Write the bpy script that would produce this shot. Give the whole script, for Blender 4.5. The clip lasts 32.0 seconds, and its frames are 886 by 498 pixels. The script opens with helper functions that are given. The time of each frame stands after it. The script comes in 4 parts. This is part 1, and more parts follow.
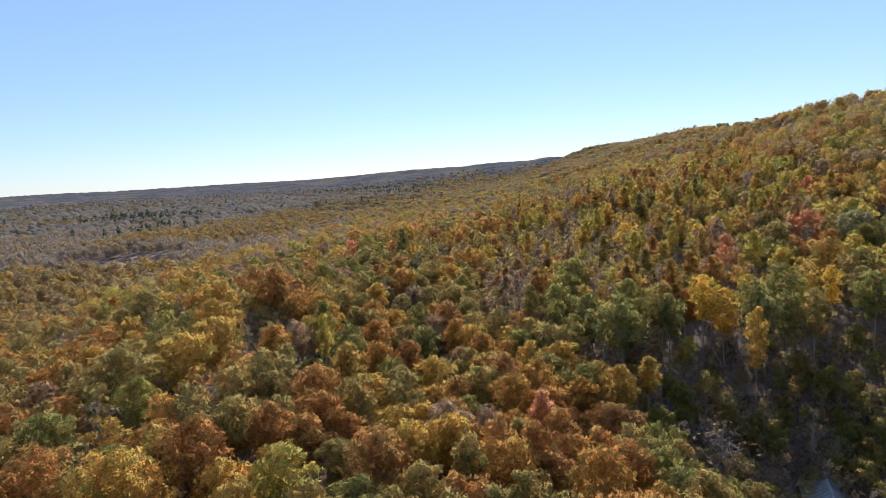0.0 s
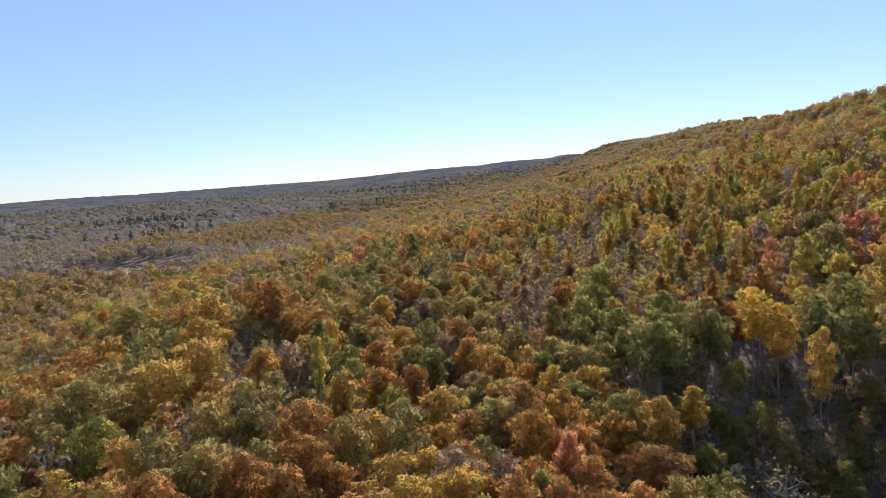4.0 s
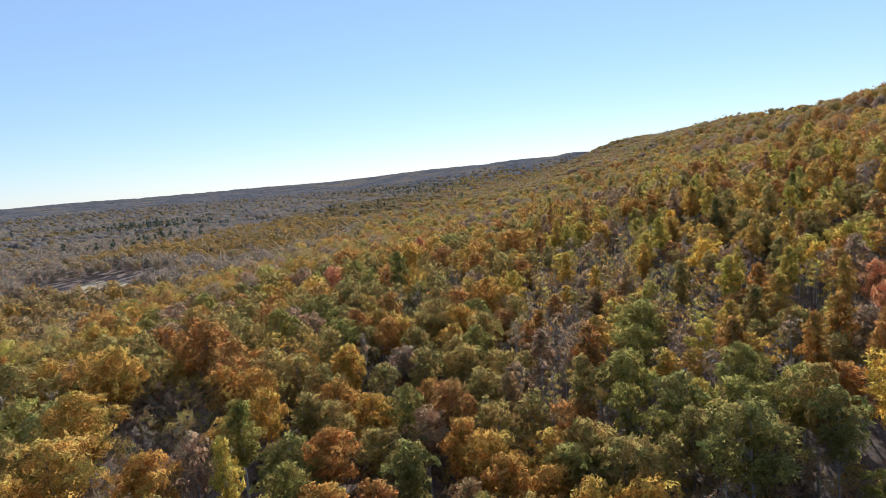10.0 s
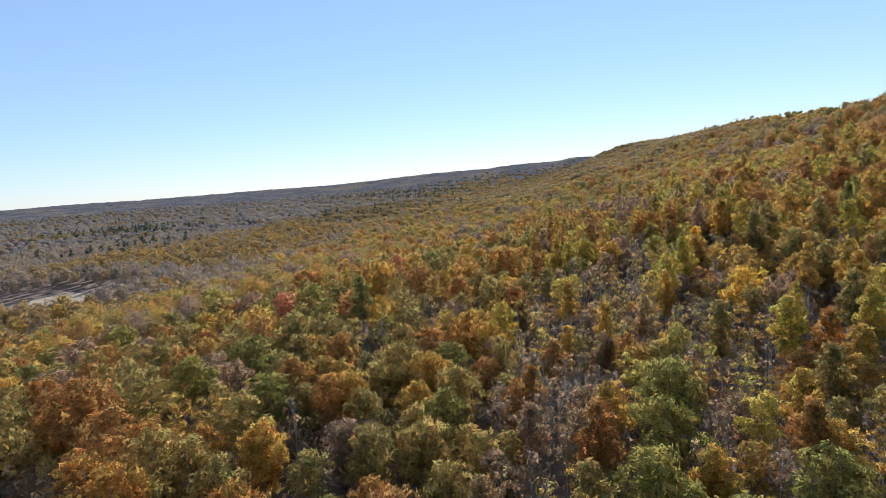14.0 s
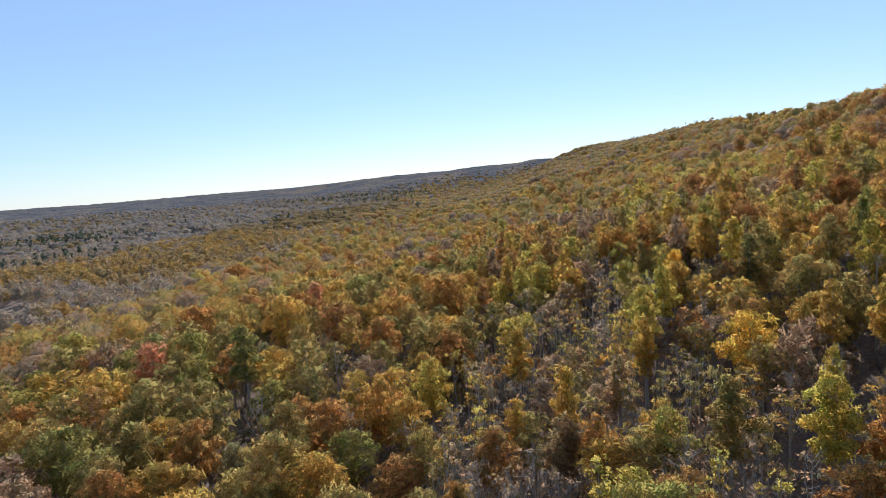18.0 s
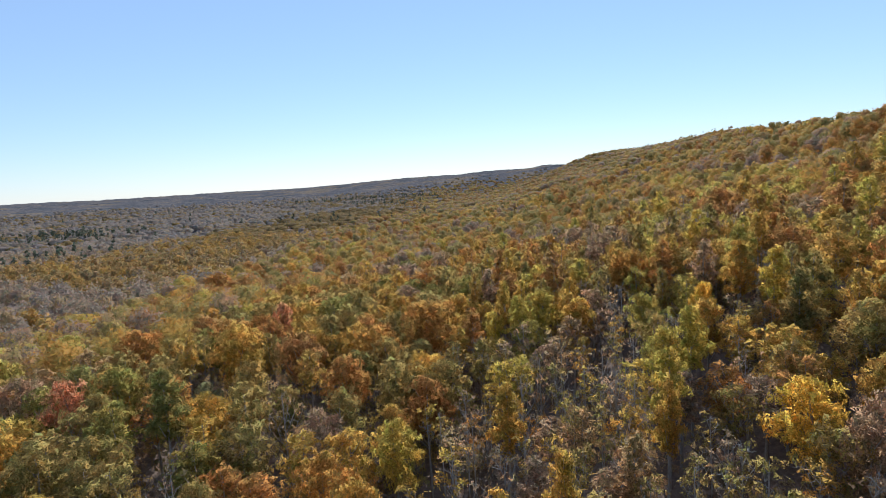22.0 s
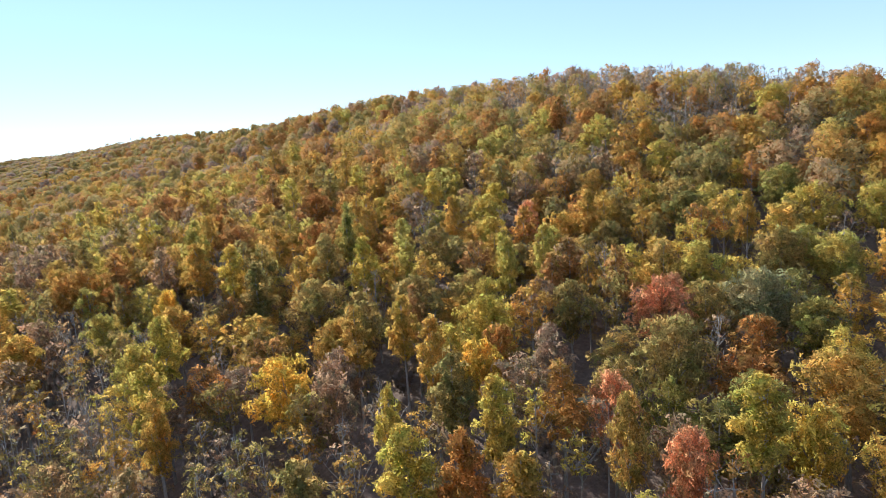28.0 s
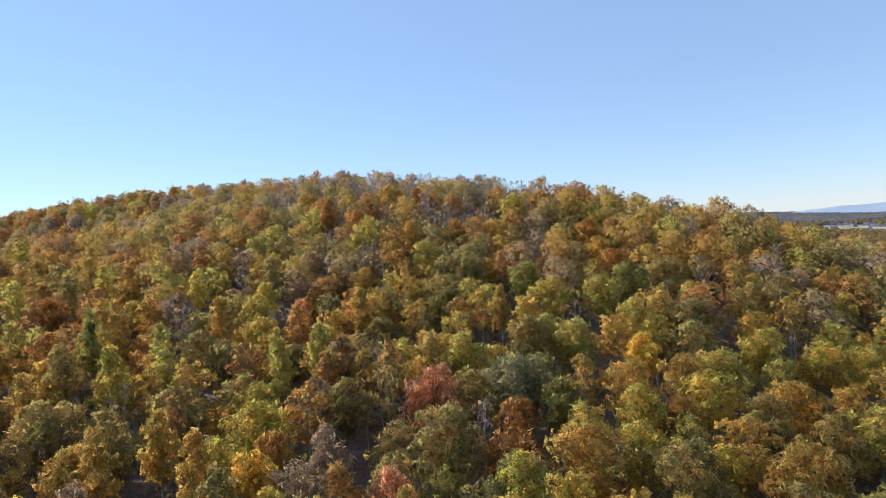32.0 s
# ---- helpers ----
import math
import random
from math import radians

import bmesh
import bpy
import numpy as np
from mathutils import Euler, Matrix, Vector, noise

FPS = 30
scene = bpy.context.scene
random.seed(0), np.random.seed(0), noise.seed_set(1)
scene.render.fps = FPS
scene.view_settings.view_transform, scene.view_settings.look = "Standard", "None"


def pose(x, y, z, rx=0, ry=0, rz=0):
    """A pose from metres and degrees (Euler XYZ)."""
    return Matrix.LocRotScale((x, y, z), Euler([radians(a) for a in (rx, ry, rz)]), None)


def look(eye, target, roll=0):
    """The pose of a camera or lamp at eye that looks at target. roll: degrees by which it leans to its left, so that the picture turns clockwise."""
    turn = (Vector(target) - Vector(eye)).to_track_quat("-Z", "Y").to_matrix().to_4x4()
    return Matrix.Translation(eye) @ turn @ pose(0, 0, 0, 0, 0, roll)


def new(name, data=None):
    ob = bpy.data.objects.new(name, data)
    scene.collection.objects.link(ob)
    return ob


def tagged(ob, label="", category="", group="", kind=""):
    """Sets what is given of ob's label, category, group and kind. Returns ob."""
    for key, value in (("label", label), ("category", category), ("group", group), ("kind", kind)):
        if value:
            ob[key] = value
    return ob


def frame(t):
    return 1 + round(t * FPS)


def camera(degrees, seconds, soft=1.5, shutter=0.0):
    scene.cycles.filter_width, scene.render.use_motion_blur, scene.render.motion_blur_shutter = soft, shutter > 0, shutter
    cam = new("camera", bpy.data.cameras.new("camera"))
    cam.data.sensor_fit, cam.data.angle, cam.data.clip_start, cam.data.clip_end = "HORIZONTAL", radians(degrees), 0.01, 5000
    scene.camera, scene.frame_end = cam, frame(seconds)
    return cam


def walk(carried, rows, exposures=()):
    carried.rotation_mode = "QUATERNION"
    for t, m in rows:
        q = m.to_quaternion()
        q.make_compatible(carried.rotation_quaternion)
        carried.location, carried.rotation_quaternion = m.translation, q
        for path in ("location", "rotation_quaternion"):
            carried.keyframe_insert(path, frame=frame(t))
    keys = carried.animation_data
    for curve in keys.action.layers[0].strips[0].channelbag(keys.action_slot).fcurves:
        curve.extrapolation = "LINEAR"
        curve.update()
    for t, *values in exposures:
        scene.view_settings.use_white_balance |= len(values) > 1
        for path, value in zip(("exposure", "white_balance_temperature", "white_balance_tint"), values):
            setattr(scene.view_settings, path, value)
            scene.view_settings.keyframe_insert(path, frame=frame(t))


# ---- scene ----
cam = camera(73.3, 32.0, soft=0.8)
PATH = [
    (0, (3.483, 1.622, 99.039), (3.157, 3.578, 98.780), -3.25),
    (0.5, (3.482, 3.572, 98.834), (3.147, 5.527, 98.574), -3.26),
    (1, (3.475, 5.398, 98.774), (3.130, 7.351, 98.513), -3.34),
    (1.5, (3.495, 7.354, 98.757), (3.142, 9.305, 98.496), -3.48),
    (2, (3.390, 9.187, 98.933), (3.028, 11.137, 98.674), -3.58),
    (2.5, (3.123, 11.035, 99.071), (2.756, 12.984, 98.810), -3.69),
    (4.5, (2.290, 20.716, 99.318), (1.900, 22.660, 99.062), -4.00),
    (5, (1.931, 23.730, 99.282), (1.537, 25.674, 99.029), -3.95),
    (5.5, (1.542, 26.982, 99.162), (1.141, 28.925, 98.906), -4.34),
    (6, (1.082, 29.762, 99.255), (0.679, 31.704, 99.002), -4.26),
    (6.5, (0.673, 33.009, 99.325), (0.266, 34.951, 99.071), -4.28),
    (7, (0.348, 36.433, 99.437), (-0.062, 38.374, 99.181), -4.51),
    (7.5, (0.076, 39.751, 99.588), (-0.335, 41.691, 99.332), -4.56),
    (8, (-0.185, 43.036, 99.658), (-0.596, 44.976, 99.401), -4.62),
    (8.5, (-0.562, 46.851, 99.641), (-0.972, 48.791, 99.385), -4.59),
    (9, (-0.924, 50.705, 99.690), (-1.331, 52.646, 99.433), -4.62),
    (9.5, (-0.947, 54.603, 99.768), (-1.355, 56.545, 99.512), -4.67),
    (10, (-1.135, 58.652, 99.830), (-1.541, 60.593, 99.572), -4.77),
    (10.5, (-1.307, 62.711, 99.889), (-1.713, 64.652, 99.631), -4.75),
    (11, (-1.358, 66.644, 99.756), (-1.764, 68.586, 99.501), -4.72),
    (11.5, (-1.318, 70.603, 99.628), (-1.725, 72.545, 99.377), -4.56),
    (12, (-1.423, 74.380, 99.564), (-1.828, 76.323, 99.317), -4.39),
    (12.5, (-1.287, 78.527, 99.631), (-1.694, 80.470, 99.386), -4.37),
    (13, (-1.107, 82.837, 99.613), (-1.521, 84.778, 99.368), -4.46),
    (13.5, (-1.015, 87.141, 99.741), (-1.430, 89.082, 99.497), -4.38),
    (15.5, (0.467, 105.311, 100.343), (0.067, 107.255, 100.096), -4.61),
    (16, (0.651, 109.275, 100.474), (0.288, 111.226, 100.225), -4.63),
    (16.5, (0.888, 113.311, 100.628), (0.557, 115.267, 100.379), -4.58),
    (17, (1.111, 117.318, 100.931), (0.799, 119.278, 100.683), -4.57),
    (17.5, (1.428, 121.472, 101.233), (1.127, 123.434, 100.984), -4.60),
    (18, (1.713, 125.643, 101.434), (1.422, 127.606, 101.186), -4.58),
    (18.5, (2.188, 129.986, 101.825), (1.903, 131.950, 101.575), -4.69),
    (19, (2.699, 134.202, 102.154), (2.418, 136.166, 101.902), -4.74),
    (19.5, (3.038, 138.404, 102.337), (2.760, 140.369, 102.089), -4.55),
    (20, (3.347, 141.764, 102.691), (3.064, 143.729, 102.447), -4.49),
    (20.5, (3.685, 144.349, 102.921), (3.401, 146.314, 102.680), -4.33),
    (21, (3.798, 145.790, 102.775), (3.513, 147.755, 102.538), -3.91),
    (21.5, (3.710, 146.506, 102.593), (3.411, 148.470, 102.359), -3.57),
    (22, (3.804, 146.872, 102.386), (3.481, 148.832, 102.151), -3.29),
    (22.5, (3.866, 147.254, 102.230), (3.518, 149.209, 101.994), -3.07),
    (23, (3.928, 147.297, 102.199), (3.615, 149.258, 101.959), -3.00),
    (23.5, (3.749, 147.494, 102.418), (3.504, 149.463, 102.169), -3.23),
    (24, (3.637, 147.471, 102.429), (3.406, 149.442, 102.180), -3.09),
    (24.5, (3.606, 147.814, 102.367), (3.385, 149.786, 102.116), -3.05),
    (25, (3.744, 147.945, 102.357), (3.614, 149.924, 102.102), -3.20),
    (25.5, (3.691, 147.876, 102.246), (3.765, 149.857, 101.982), -3.47),
    (26, (3.671, 147.781, 101.900), (4.039, 149.728, 101.626), -4.08),
    (26.5, (3.337, 147.710, 101.966), (4.010, 149.570, 101.671), -4.81),
    (28.5, (1.931, 148.701, 102.214), (3.311, 150.114, 101.897), -4.10),
    (29, (1.899, 148.705, 102.213), (3.308, 150.095, 101.929), -4.00),
    (29.5, (1.888, 148.648, 102.201), (3.324, 150.021, 101.976), -3.90),
    (30, (1.825, 148.575, 102.164), (3.293, 149.930, 102.072), -4.00),
    (30.5, (1.747, 148.447, 102.136), (3.234, 149.784, 102.087), -4.00),
    (31, (1.685, 148.307, 102.131), (3.202, 149.610, 102.087), -4.10),
    (31.5, (1.615, 148.223, 102.131), (3.243, 149.384, 102.084), -3.70),
    (32, (1.621, 148.149, 102.122), (3.406, 149.048, 102.064), -3.80),
]
walk(cam, [(t, look(eye, target, roll)) for t, eye, target, roll in PATH], [(0, 1.26, 5950, 10), (24, 1.26, 5950, 10), (26, 1.36, 5980, 10), (28.5, 1.79, 6080, 10), (29.5, 1.76, 6080, 10), (30.2, 1.67, 6060, 10), (31, 1.48, 6020, 10), (32, 1.40, 5990, 10)])

# ---- world and sun ----
import collections

SUN_AZ, SUN_EL = 1.0, 38.0
world = bpy.data.worlds.new("sky")
scene.world = world
world.use_nodes = True
wn = world.node_tree.nodes
wl = world.node_tree.links
sky = wn.new("ShaderNodeTexSky")
sky.sky_type = "NISHITA"
sky.sun_disc = False
sky.sun_elevation = radians(SUN_EL)
sky.sun_rotation = radians(SUN_AZ)
sky.altitude = 100
sky.air_density, sky.dust_density, sky.ozone_density = 1.0, 0.0, 3.0
wl.new(sky.outputs[0], wn["Background"].inputs[0])
wn["Background"].inputs[1].default_value = 0.031
# an even, pale haze over the whole sky
haze = wn.new("ShaderNodeBackground")
haze.inputs[0].default_value = (0.52, 0.70, 1.0, 1)
haze.inputs[1].default_value = 0.162
both = wn.new("ShaderNodeAddShader")
wl.new(wn["Background"].outputs[0], both.inputs[0])
wl.new(haze.outputs[0], both.inputs[1])
wl.new(both.outputs[0], wn["World Output"].inputs[0])

sun_dir = Vector((math.sin(radians(SUN_AZ)) * math.cos(radians(SUN_EL)), math.cos(radians(SUN_AZ)) * math.cos(radians(SUN_EL)), math.sin(radians(SUN_EL))))
sun_data = bpy.data.lights.new("sun", "SUN")
sun_data.energy, sun_data.angle, sun_data.color = 2.2, radians(0.5), (1.0, 0.93, 0.82)
sun = new("sun", sun_data)
sun.matrix_world = look(sun_dir * 400, (0, 0, 0))


# ---- materials ----
def material(name):
    m = bpy.data.materials.new(name)
    m.use_nodes = True
    nt = m.node_tree
    return m, nt, nt.nodes["Principled BSDF"], nt.nodes["Material Output"]


def node(nt, kind, **values):
    n = nt.nodes.new(kind)
    for key, value in values.items():
        if key in n.inputs:
            n.inputs[key].default_value = value
    return n


def ramp(nt, stops):
    r = nt.nodes.new("ShaderNodeValToRGB")
    e = r.color_ramp.elements
    while len(e) < len(stops):
        e.new(0.5)
    for el, (p, c) in zip(e, stops):
        el.position, el.color = p, (*c, 1)
    return r


def multiply(nt, a, b):
    n = nt.nodes.new("ShaderNodeMix")
    n.data_type, n.blend_type = "RGBA", "MULTIPLY"
    n.inputs[0].default_value = 1.0
    nt.links.new(a, n.inputs[6])
    nt.links.new(b, n.inputs[7])
    return n.outputs[2]


def leaf_material(name, tones, through_light=0.3, joined=False, leaf_size=0.21, cover=0.535):
    """Foliage: one tone a tree; each spray is a flat cluster of small leaves with air between them, each leaf a little lighter, darker or browner."""
    m, nt, bsdf, out = material(name)
    if joined:
        pick = nt.nodes.new("ShaderNodeAttribute")
        pick.attribute_name = "tone"
        value = pick.outputs["Fac"]
    else:
        value = nt.nodes.new("ShaderNodeObjectInfo").outputs["Random"]
    k = len(tones)
    r = ramp(nt, [((i + 0.5) / k, c) for i, c in enumerate(tones)])
    nt.links.new(value, r.inputs[0])
    isl = nt.nodes.new("ShaderNodeNewGeometry")
    v = ramp(nt, [(0.0, (0.9, 0.88, 0.86)), (1.0, (1.1, 1.08, 1.05))] if joined else [(0.0, (0.86, 0.80, 0.78)), (0.35, (0.96, 0.97, 0.95)), (0.7, (1.03, 1.03, 1.0)), (1.0, (1.16, 1.08, 1.0))])
    nt.links.new(isl.outputs["Random Per Island"], v.inputs[0])
    col = multiply(nt, r.outputs[0], v.outputs[0])
    co = nt.nodes.new("ShaderNodeTexCoord")
    leaves = node(nt, "ShaderNodeTexVoronoi", Scale=1.0 / leaf_size)
    nt.links.new(co.outputs["Object"], leaves.inputs["Vector"])
    one = nt.nodes.new("ShaderNodeSeparateColor")
    nt.links.new(leaves.outputs["Color"], one.inputs[0])
    speck = ramp(nt, [(0.0, (0.84, 0.84, 0.85)), (0.5, (1.0, 1.0, 1.0)), (1.0, (1.16, 1.15, 1.12))] if joined else [(0.0, (0.62, 0.62, 0.64)), (0.5, (0.98, 0.98, 0.98)), (1.0, (1.38, 1.34, 1.28))])
    nt.links.new(one.outputs[0], speck.inputs[0])
    col = multiply(nt, col, speck.outputs[0])
    big = node(nt, "ShaderNodeTexNoise", Scale=0.4, Detail=2.0)
    nt.links.new(co.outputs["Object"], big.inputs["Vector"])
    patch = ramp(nt, [(0.3, (0.70, 0.92, 0.85)), (0.5, (1.0, 1.0, 1.0)), (0.7, (1.24, 1.0, 0.95))])
    nt.links.new(big.outputs[0], patch.inputs[0])
    col = multiply(nt, col, patch.outputs[0])
    nt.links.new(col, bsdf.inputs["Base Color"])
    bsdf.inputs["Roughness"].default_value = 0.8
    bsdf.inputs["Specular IOR Level"].default_value = 0.08 if joined else 0.12
    tr = nt.nodes.new("ShaderNodeBsdfTranslucent")
    nt.links.new(col, tr.inputs[0])
    mix = nt.nodes.new("ShaderNodeMixShader")
    mix.inputs[0].default_value = through_light
    nt.links.new(bsdf.outputs[0], mix.inputs[1])
    nt.links.new(tr.outputs[0], mix.inputs[2])
    air = nt.nodes.new("ShaderNodeBsdfTransparent")
    gap = nt.nodes.new("ShaderNodeMath")
    gap.operation = "GREATER_THAN"
    gap.inputs[1].default_value = cover
    nt.links.new(leaves.outputs["Distance"], gap.inputs[0])
    cut = nt.nodes.new("ShaderNodeMixShader")
    nt.links.new(gap.outputs[0], cut.inputs[0])
    nt.links.new(mix.outputs[0], cut.inputs[1])
    nt.links.new(air.outputs[0], cut.inputs[2])
    nt.links.new(cut.outputs[0], out.inputs[0])
    return m


TONES = {
    "rust": [(0.35, 0.18, 0.05), (0.41, 0.21, 0.05), (0.33, 0.185, 0.06), (0.41, 0.23, 0.05)],
    "gold": [(0.43, 0.27, 0.055), (0.49, 0.31, 0.06), (0.39, 0.255, 0.06), (0.45, 0.30, 0.06)],
    "yellow": [(0.60, 0.40, 0.05), (0.62, 0.415, 0.05), (0.58, 0.38, 0.05)],
    "lime": [(0.46, 0.36, 0.055), (0.40, 0.33, 0.06), (0.50, 0.37, 0.055), (0.37, 0.315, 0.06)],
    "olive": [(0.29, 0.225, 0.055), (0.33, 0.24, 0.055), (0.27, 0.215, 0.055), (0.35, 0.255, 0.06)],
    "green": [(0.25, 0.225, 0.045), (0.28, 0.24, 0.045), (0.23, 0.21, 0.05)],
    "red": [(0.56, 0.265, 0.095), (0.53, 0.25, 0.095), (0.56, 0.28, 0.10)],
    "sage": [(0.255, 0.235, 0.085), (0.27, 0.24, 0.085)],
    "dun": [(0.33, 0.22, 0.115), (0.30, 0.21, 0.125), (0.35, 0.235, 0.10)],
}
for colour, tones in TONES.items():
    TONES[colour] = [tuple(1.28 * (0.98 * q + 0.02 * (0.3 * c[0] + 0.6 * c[1] + 0.1 * c[2])) * w for q, w in zip(c, (0.98, 1.0, 1.18 if colour in ("gold", "rust", "dun") else 1.4))) for c in tones]
LEAF = {k: leaf_material("leaves_" + k, v, 0.76) for k, v in TONES.items()}
FAR_LEAF = {
    "bright": leaf_material("far_leaves_bright", TONES["rust"] + TONES["gold"] + TONES["olive"] + TONES["dun"] + TONES["olive"], 0.5, True, 0.5, 0.66),
    "valley": leaf_material("far_leaves_valley", [(0.43, 0.275, 0.085), (0.33, 0.24, 0.13), (0.40, 0.265, 0.10), (0.28, 0.22, 0.15), (0.46, 0.295, 0.08), (0.36, 0.26, 0.12)], 0.64, True, 0.42, 0.62),
    "grey": leaf_material("far_bare_twigs", [(0.35, 0.275, 0.215), (0.32, 0.265, 0.22), (0.37, 0.285, 0.20), (0.30, 0.26, 0.235), (0.42, 0.31, 0.17)], 0.6, True, 0.42, 0.58),
}


def bark_material(name, a, b):
    m, nt, bsdf, out = material(name)
    co = nt.nodes.new("ShaderNodeTexCoord")
    mp = node(nt, "ShaderNodeMapping", Scale=(6, 6, 1.2))
    nt.links.new(co.outputs["Object"], mp.inputs[0])
    n = node(nt, "ShaderNodeTexNoise", Scale=2.0, Detail=6.0)
    nt.links.new(mp.outputs[0], n.inputs["Vector"])
    r = ramp(nt, [(0.3, a), (0.7, b)])
    nt.links.new(n.outputs[0], r.inputs[0])
    nt.links.new(r.outputs[0], bsdf.inputs["Base Color"])
    bsdf.inputs["Roughness"].default_value = 0.9
    bump = node(nt, "ShaderNodeBump", Strength=0.6, Distance=0.05)
    nt.links.new(n.outputs[0], bump.inputs["Height"])
    nt.links.new(bump.outputs[0], bsdf.inputs["Normal"])
    return m


BARK = bark_material("grey_brown_bark", (0.17, 0.15, 0.13), (0.34, 0.31, 0.28))
PALE_BARK = bark_material("pale_grey_bark", (0.21, 0.19, 0.17), (0.42, 0.39, 0.35))


def ground_material():
    m, nt, bsdf, out = material("leaf_litter_ground")
    co = nt.nodes.new("ShaderNodeTexCoord")
    fine = node(nt, "ShaderNodeTexNoise", Scale=1.6, Detail=8.0, Roughness=0.7)
    broad = node(nt, "ShaderNodeTexNoise", Scale=0.02, Detail=5.0, Roughness=0.6)
    for n in (fine, broad):
        nt.links.new(co.outputs["Object"], n.inputs["Vector"])
    a = ramp(nt, [(0.3, (0.11, 0.085, 0.072)), (0.55, (0.205, 0.152, 0.122)), (0.75, (0.30, 0.235, 0.195))])
    b = ramp(nt, [(0.3, (0.8, 0.8, 0.85)), (0.6, (1.05, 1.0, 0.95)), (0.8, (1.2, 1.1, 0.9))])
    nt.links.new(fine.outputs[0], a.inputs[0])
    nt.links.new(broad.outputs[0], b.inputs[0])
    nt.links.new(multiply(nt, a.outputs[0], b.outputs[0]), bsdf.inputs["Base Color"])
    bsdf.inputs["Roughness"].default_value = 0.95
    bump = node(nt, "ShaderNodeBump", Strength=0.8, Distance=0.3)
    nt.links.new(fine.outputs[0], bump.inputs["Height"])
    nt.links.new(bump.outputs[0], bsdf.inputs["Normal"])
    return m


# ---- the lie of the land ----
# Ground heights across the hillside (columns: distance east of the flight line) at steps along it (rows).
YK = [-400, 0, 124, 183, 224, 267, 330, 500, 900, 1700, 2300, 3200, 5200]
HEIGHTS = {
    -190: [41, 41, 41, 41, 41, 41, 41, 41, 40, 38, 38, 38, 38],
    -115: [49, 49, 50, 53, 55, 56, 54, 49, 47, 44, 40, 38, 38],
    -60: [49, 49, 52, 57, 59, 60, 60, 56, 54, 52, 44, 39, 38],
    0: [41, 42, 45, 51, 55, 62, 65, 67, 69, 70, 52, 40, 38],
    48: [42, 44, 52, 62, 66, 74, 79, 81, 84, 86, 63, 42, 38],
    75: [41, 43, 54, 62, 66, 77, 83, 85, 90, 92, 68, 43, 38],
    110: [40, 43, 59, 69, 78, 88, 93, 93, 101, 105, 76, 46, 38],
    190: [42, 54, 83, 98, 106, 113, 117, 113, 121, 128, 92, 50, 38],
    250: [40, 52, 78, 93, 101, 107, 111, 104, 118, 123, 86, 48, 38],
    480: [36, 38, 42, 46, 50, 52, 54, 56, 60, 60, 50, 42, 38],
    900: [38, 38, 38, 38, 38, 38, 38, 38, 38, 38, 38, 38, 38],
}
XK = sorted(HEIGHTS)


def raw_height(x, y):
    cols = np.array([np.interp(y, YK, HEIGHTS[k]) for k in XK])
    i = np.clip(np.searchsorted(XK, x) - 1, 0, len(XK) - 2)
    xk = np.array(XK, float)
    f = np.clip((x - xk[i]) / (xk[i + 1] - xk[i]), 0, 1)
    idx = np.arange(len(x))
    return cols[i, idx] * (1 - f) + cols[i + 1, idx] * f


def bump_at(x, y, cx, cy, sx, sy, h):
    return h * np.exp(-((x - cx) / sx) ** 2 - ((y - cy) / sy) ** 2)


def height(x, y):
    """Ground height at places given as arrays."""
    x, y = np.atleast_1d(np.asarray(x, float)), np.atleast_1d(np.asarray(y, float))
    z = np.zeros_like(x)
    for dx, dy in ((0, 0), (14, 0), (-14, 0), (0, 16), (0, -16), (10, 11), (-10, 11), (10, -11), (-10, -11)):
        z += raw_height(x + dx, y + dy) / 9
    z += 1.2 * np.sin(x / 37 + 1.3) * np.sin(y / 45) + 0.8 * np.sin(x / 17 + y / 23)
    r = np.hypot(x, y)
    far = np.clip((r - 1400) / 3400, 0, 1)
    southeast = np.clip((np.degrees(np.arctan2(x, y - 150)) - 90.5) / 9, 0, 1)
    z += 44 * far ** 1.5 * (1 - southeast) + 5 * far * np.sin(x / 310 + 0.7) * np.sin(y / 270)
    z += bump_at(x, y, -150, 3000, 420, 700, 62) + bump_at(x, y, -700, 3900, 650, 600, 45)
    z += bump_at(x, y, 50, 100, 27, 22, -16) + bump_at(x, y, 50, 129, 24, 17, -7)
    z += bump_at(x, y, 4300, 500, 900, 700, 12) + bump_at(x, y, 160, 106, 48, 26, -9)
    z += bump_at(x, y, 110, 1660, 85, 230, 13) + bump_at(x, y, 185, 790, 60, 140, 2) + bump_at(x, y, 180, 500, 50, 110, 1) + bump_at(x, y, 185, 420, 45, 45, 3) + bump_at(x, y, 185, 335, 40, 30, -2) + bump_at(x, y, 70, 2850, 100, 300, 18)
    return z


def height1(x, y):
    return float(height([x], [y])[0])


def mesh_from(name, verts, quads, mat, tone=None, smooth=False, normals=None):
    me = bpy.data.meshes.new(name)
    verts = np.asarray(verts, np.float32)
    quads = np.asarray(quads, np.int32)
    n, k = quads.shape
    me.vertices.add(len(verts))
    me.vertices.foreach_set("co", verts.ravel())
    me.loops.add(n * k)
    me.loops.foreach_set("vertex_index", quads.ravel())
    me.polygons.add(n)
    me.polygons.foreach_set("loop_start", np.arange(0, n * k, k, dtype=np.int32))
    if smooth or normals is not None:
        me.polygons.foreach_set("use_smooth", np.ones(n, bool))
    if tone is not None:
        at = me.attributes.new("tone", "FLOAT", "POINT")
        at.data.foreach_set("value", np.asarray(tone, np.float32))
    me.materials.append(mat)
    me.update(calc_edges=True)
    me.validate()
    if normals is not None:
        me.normals_split_custom_set_from_vertices(np.asarray(normals, float))
    return me


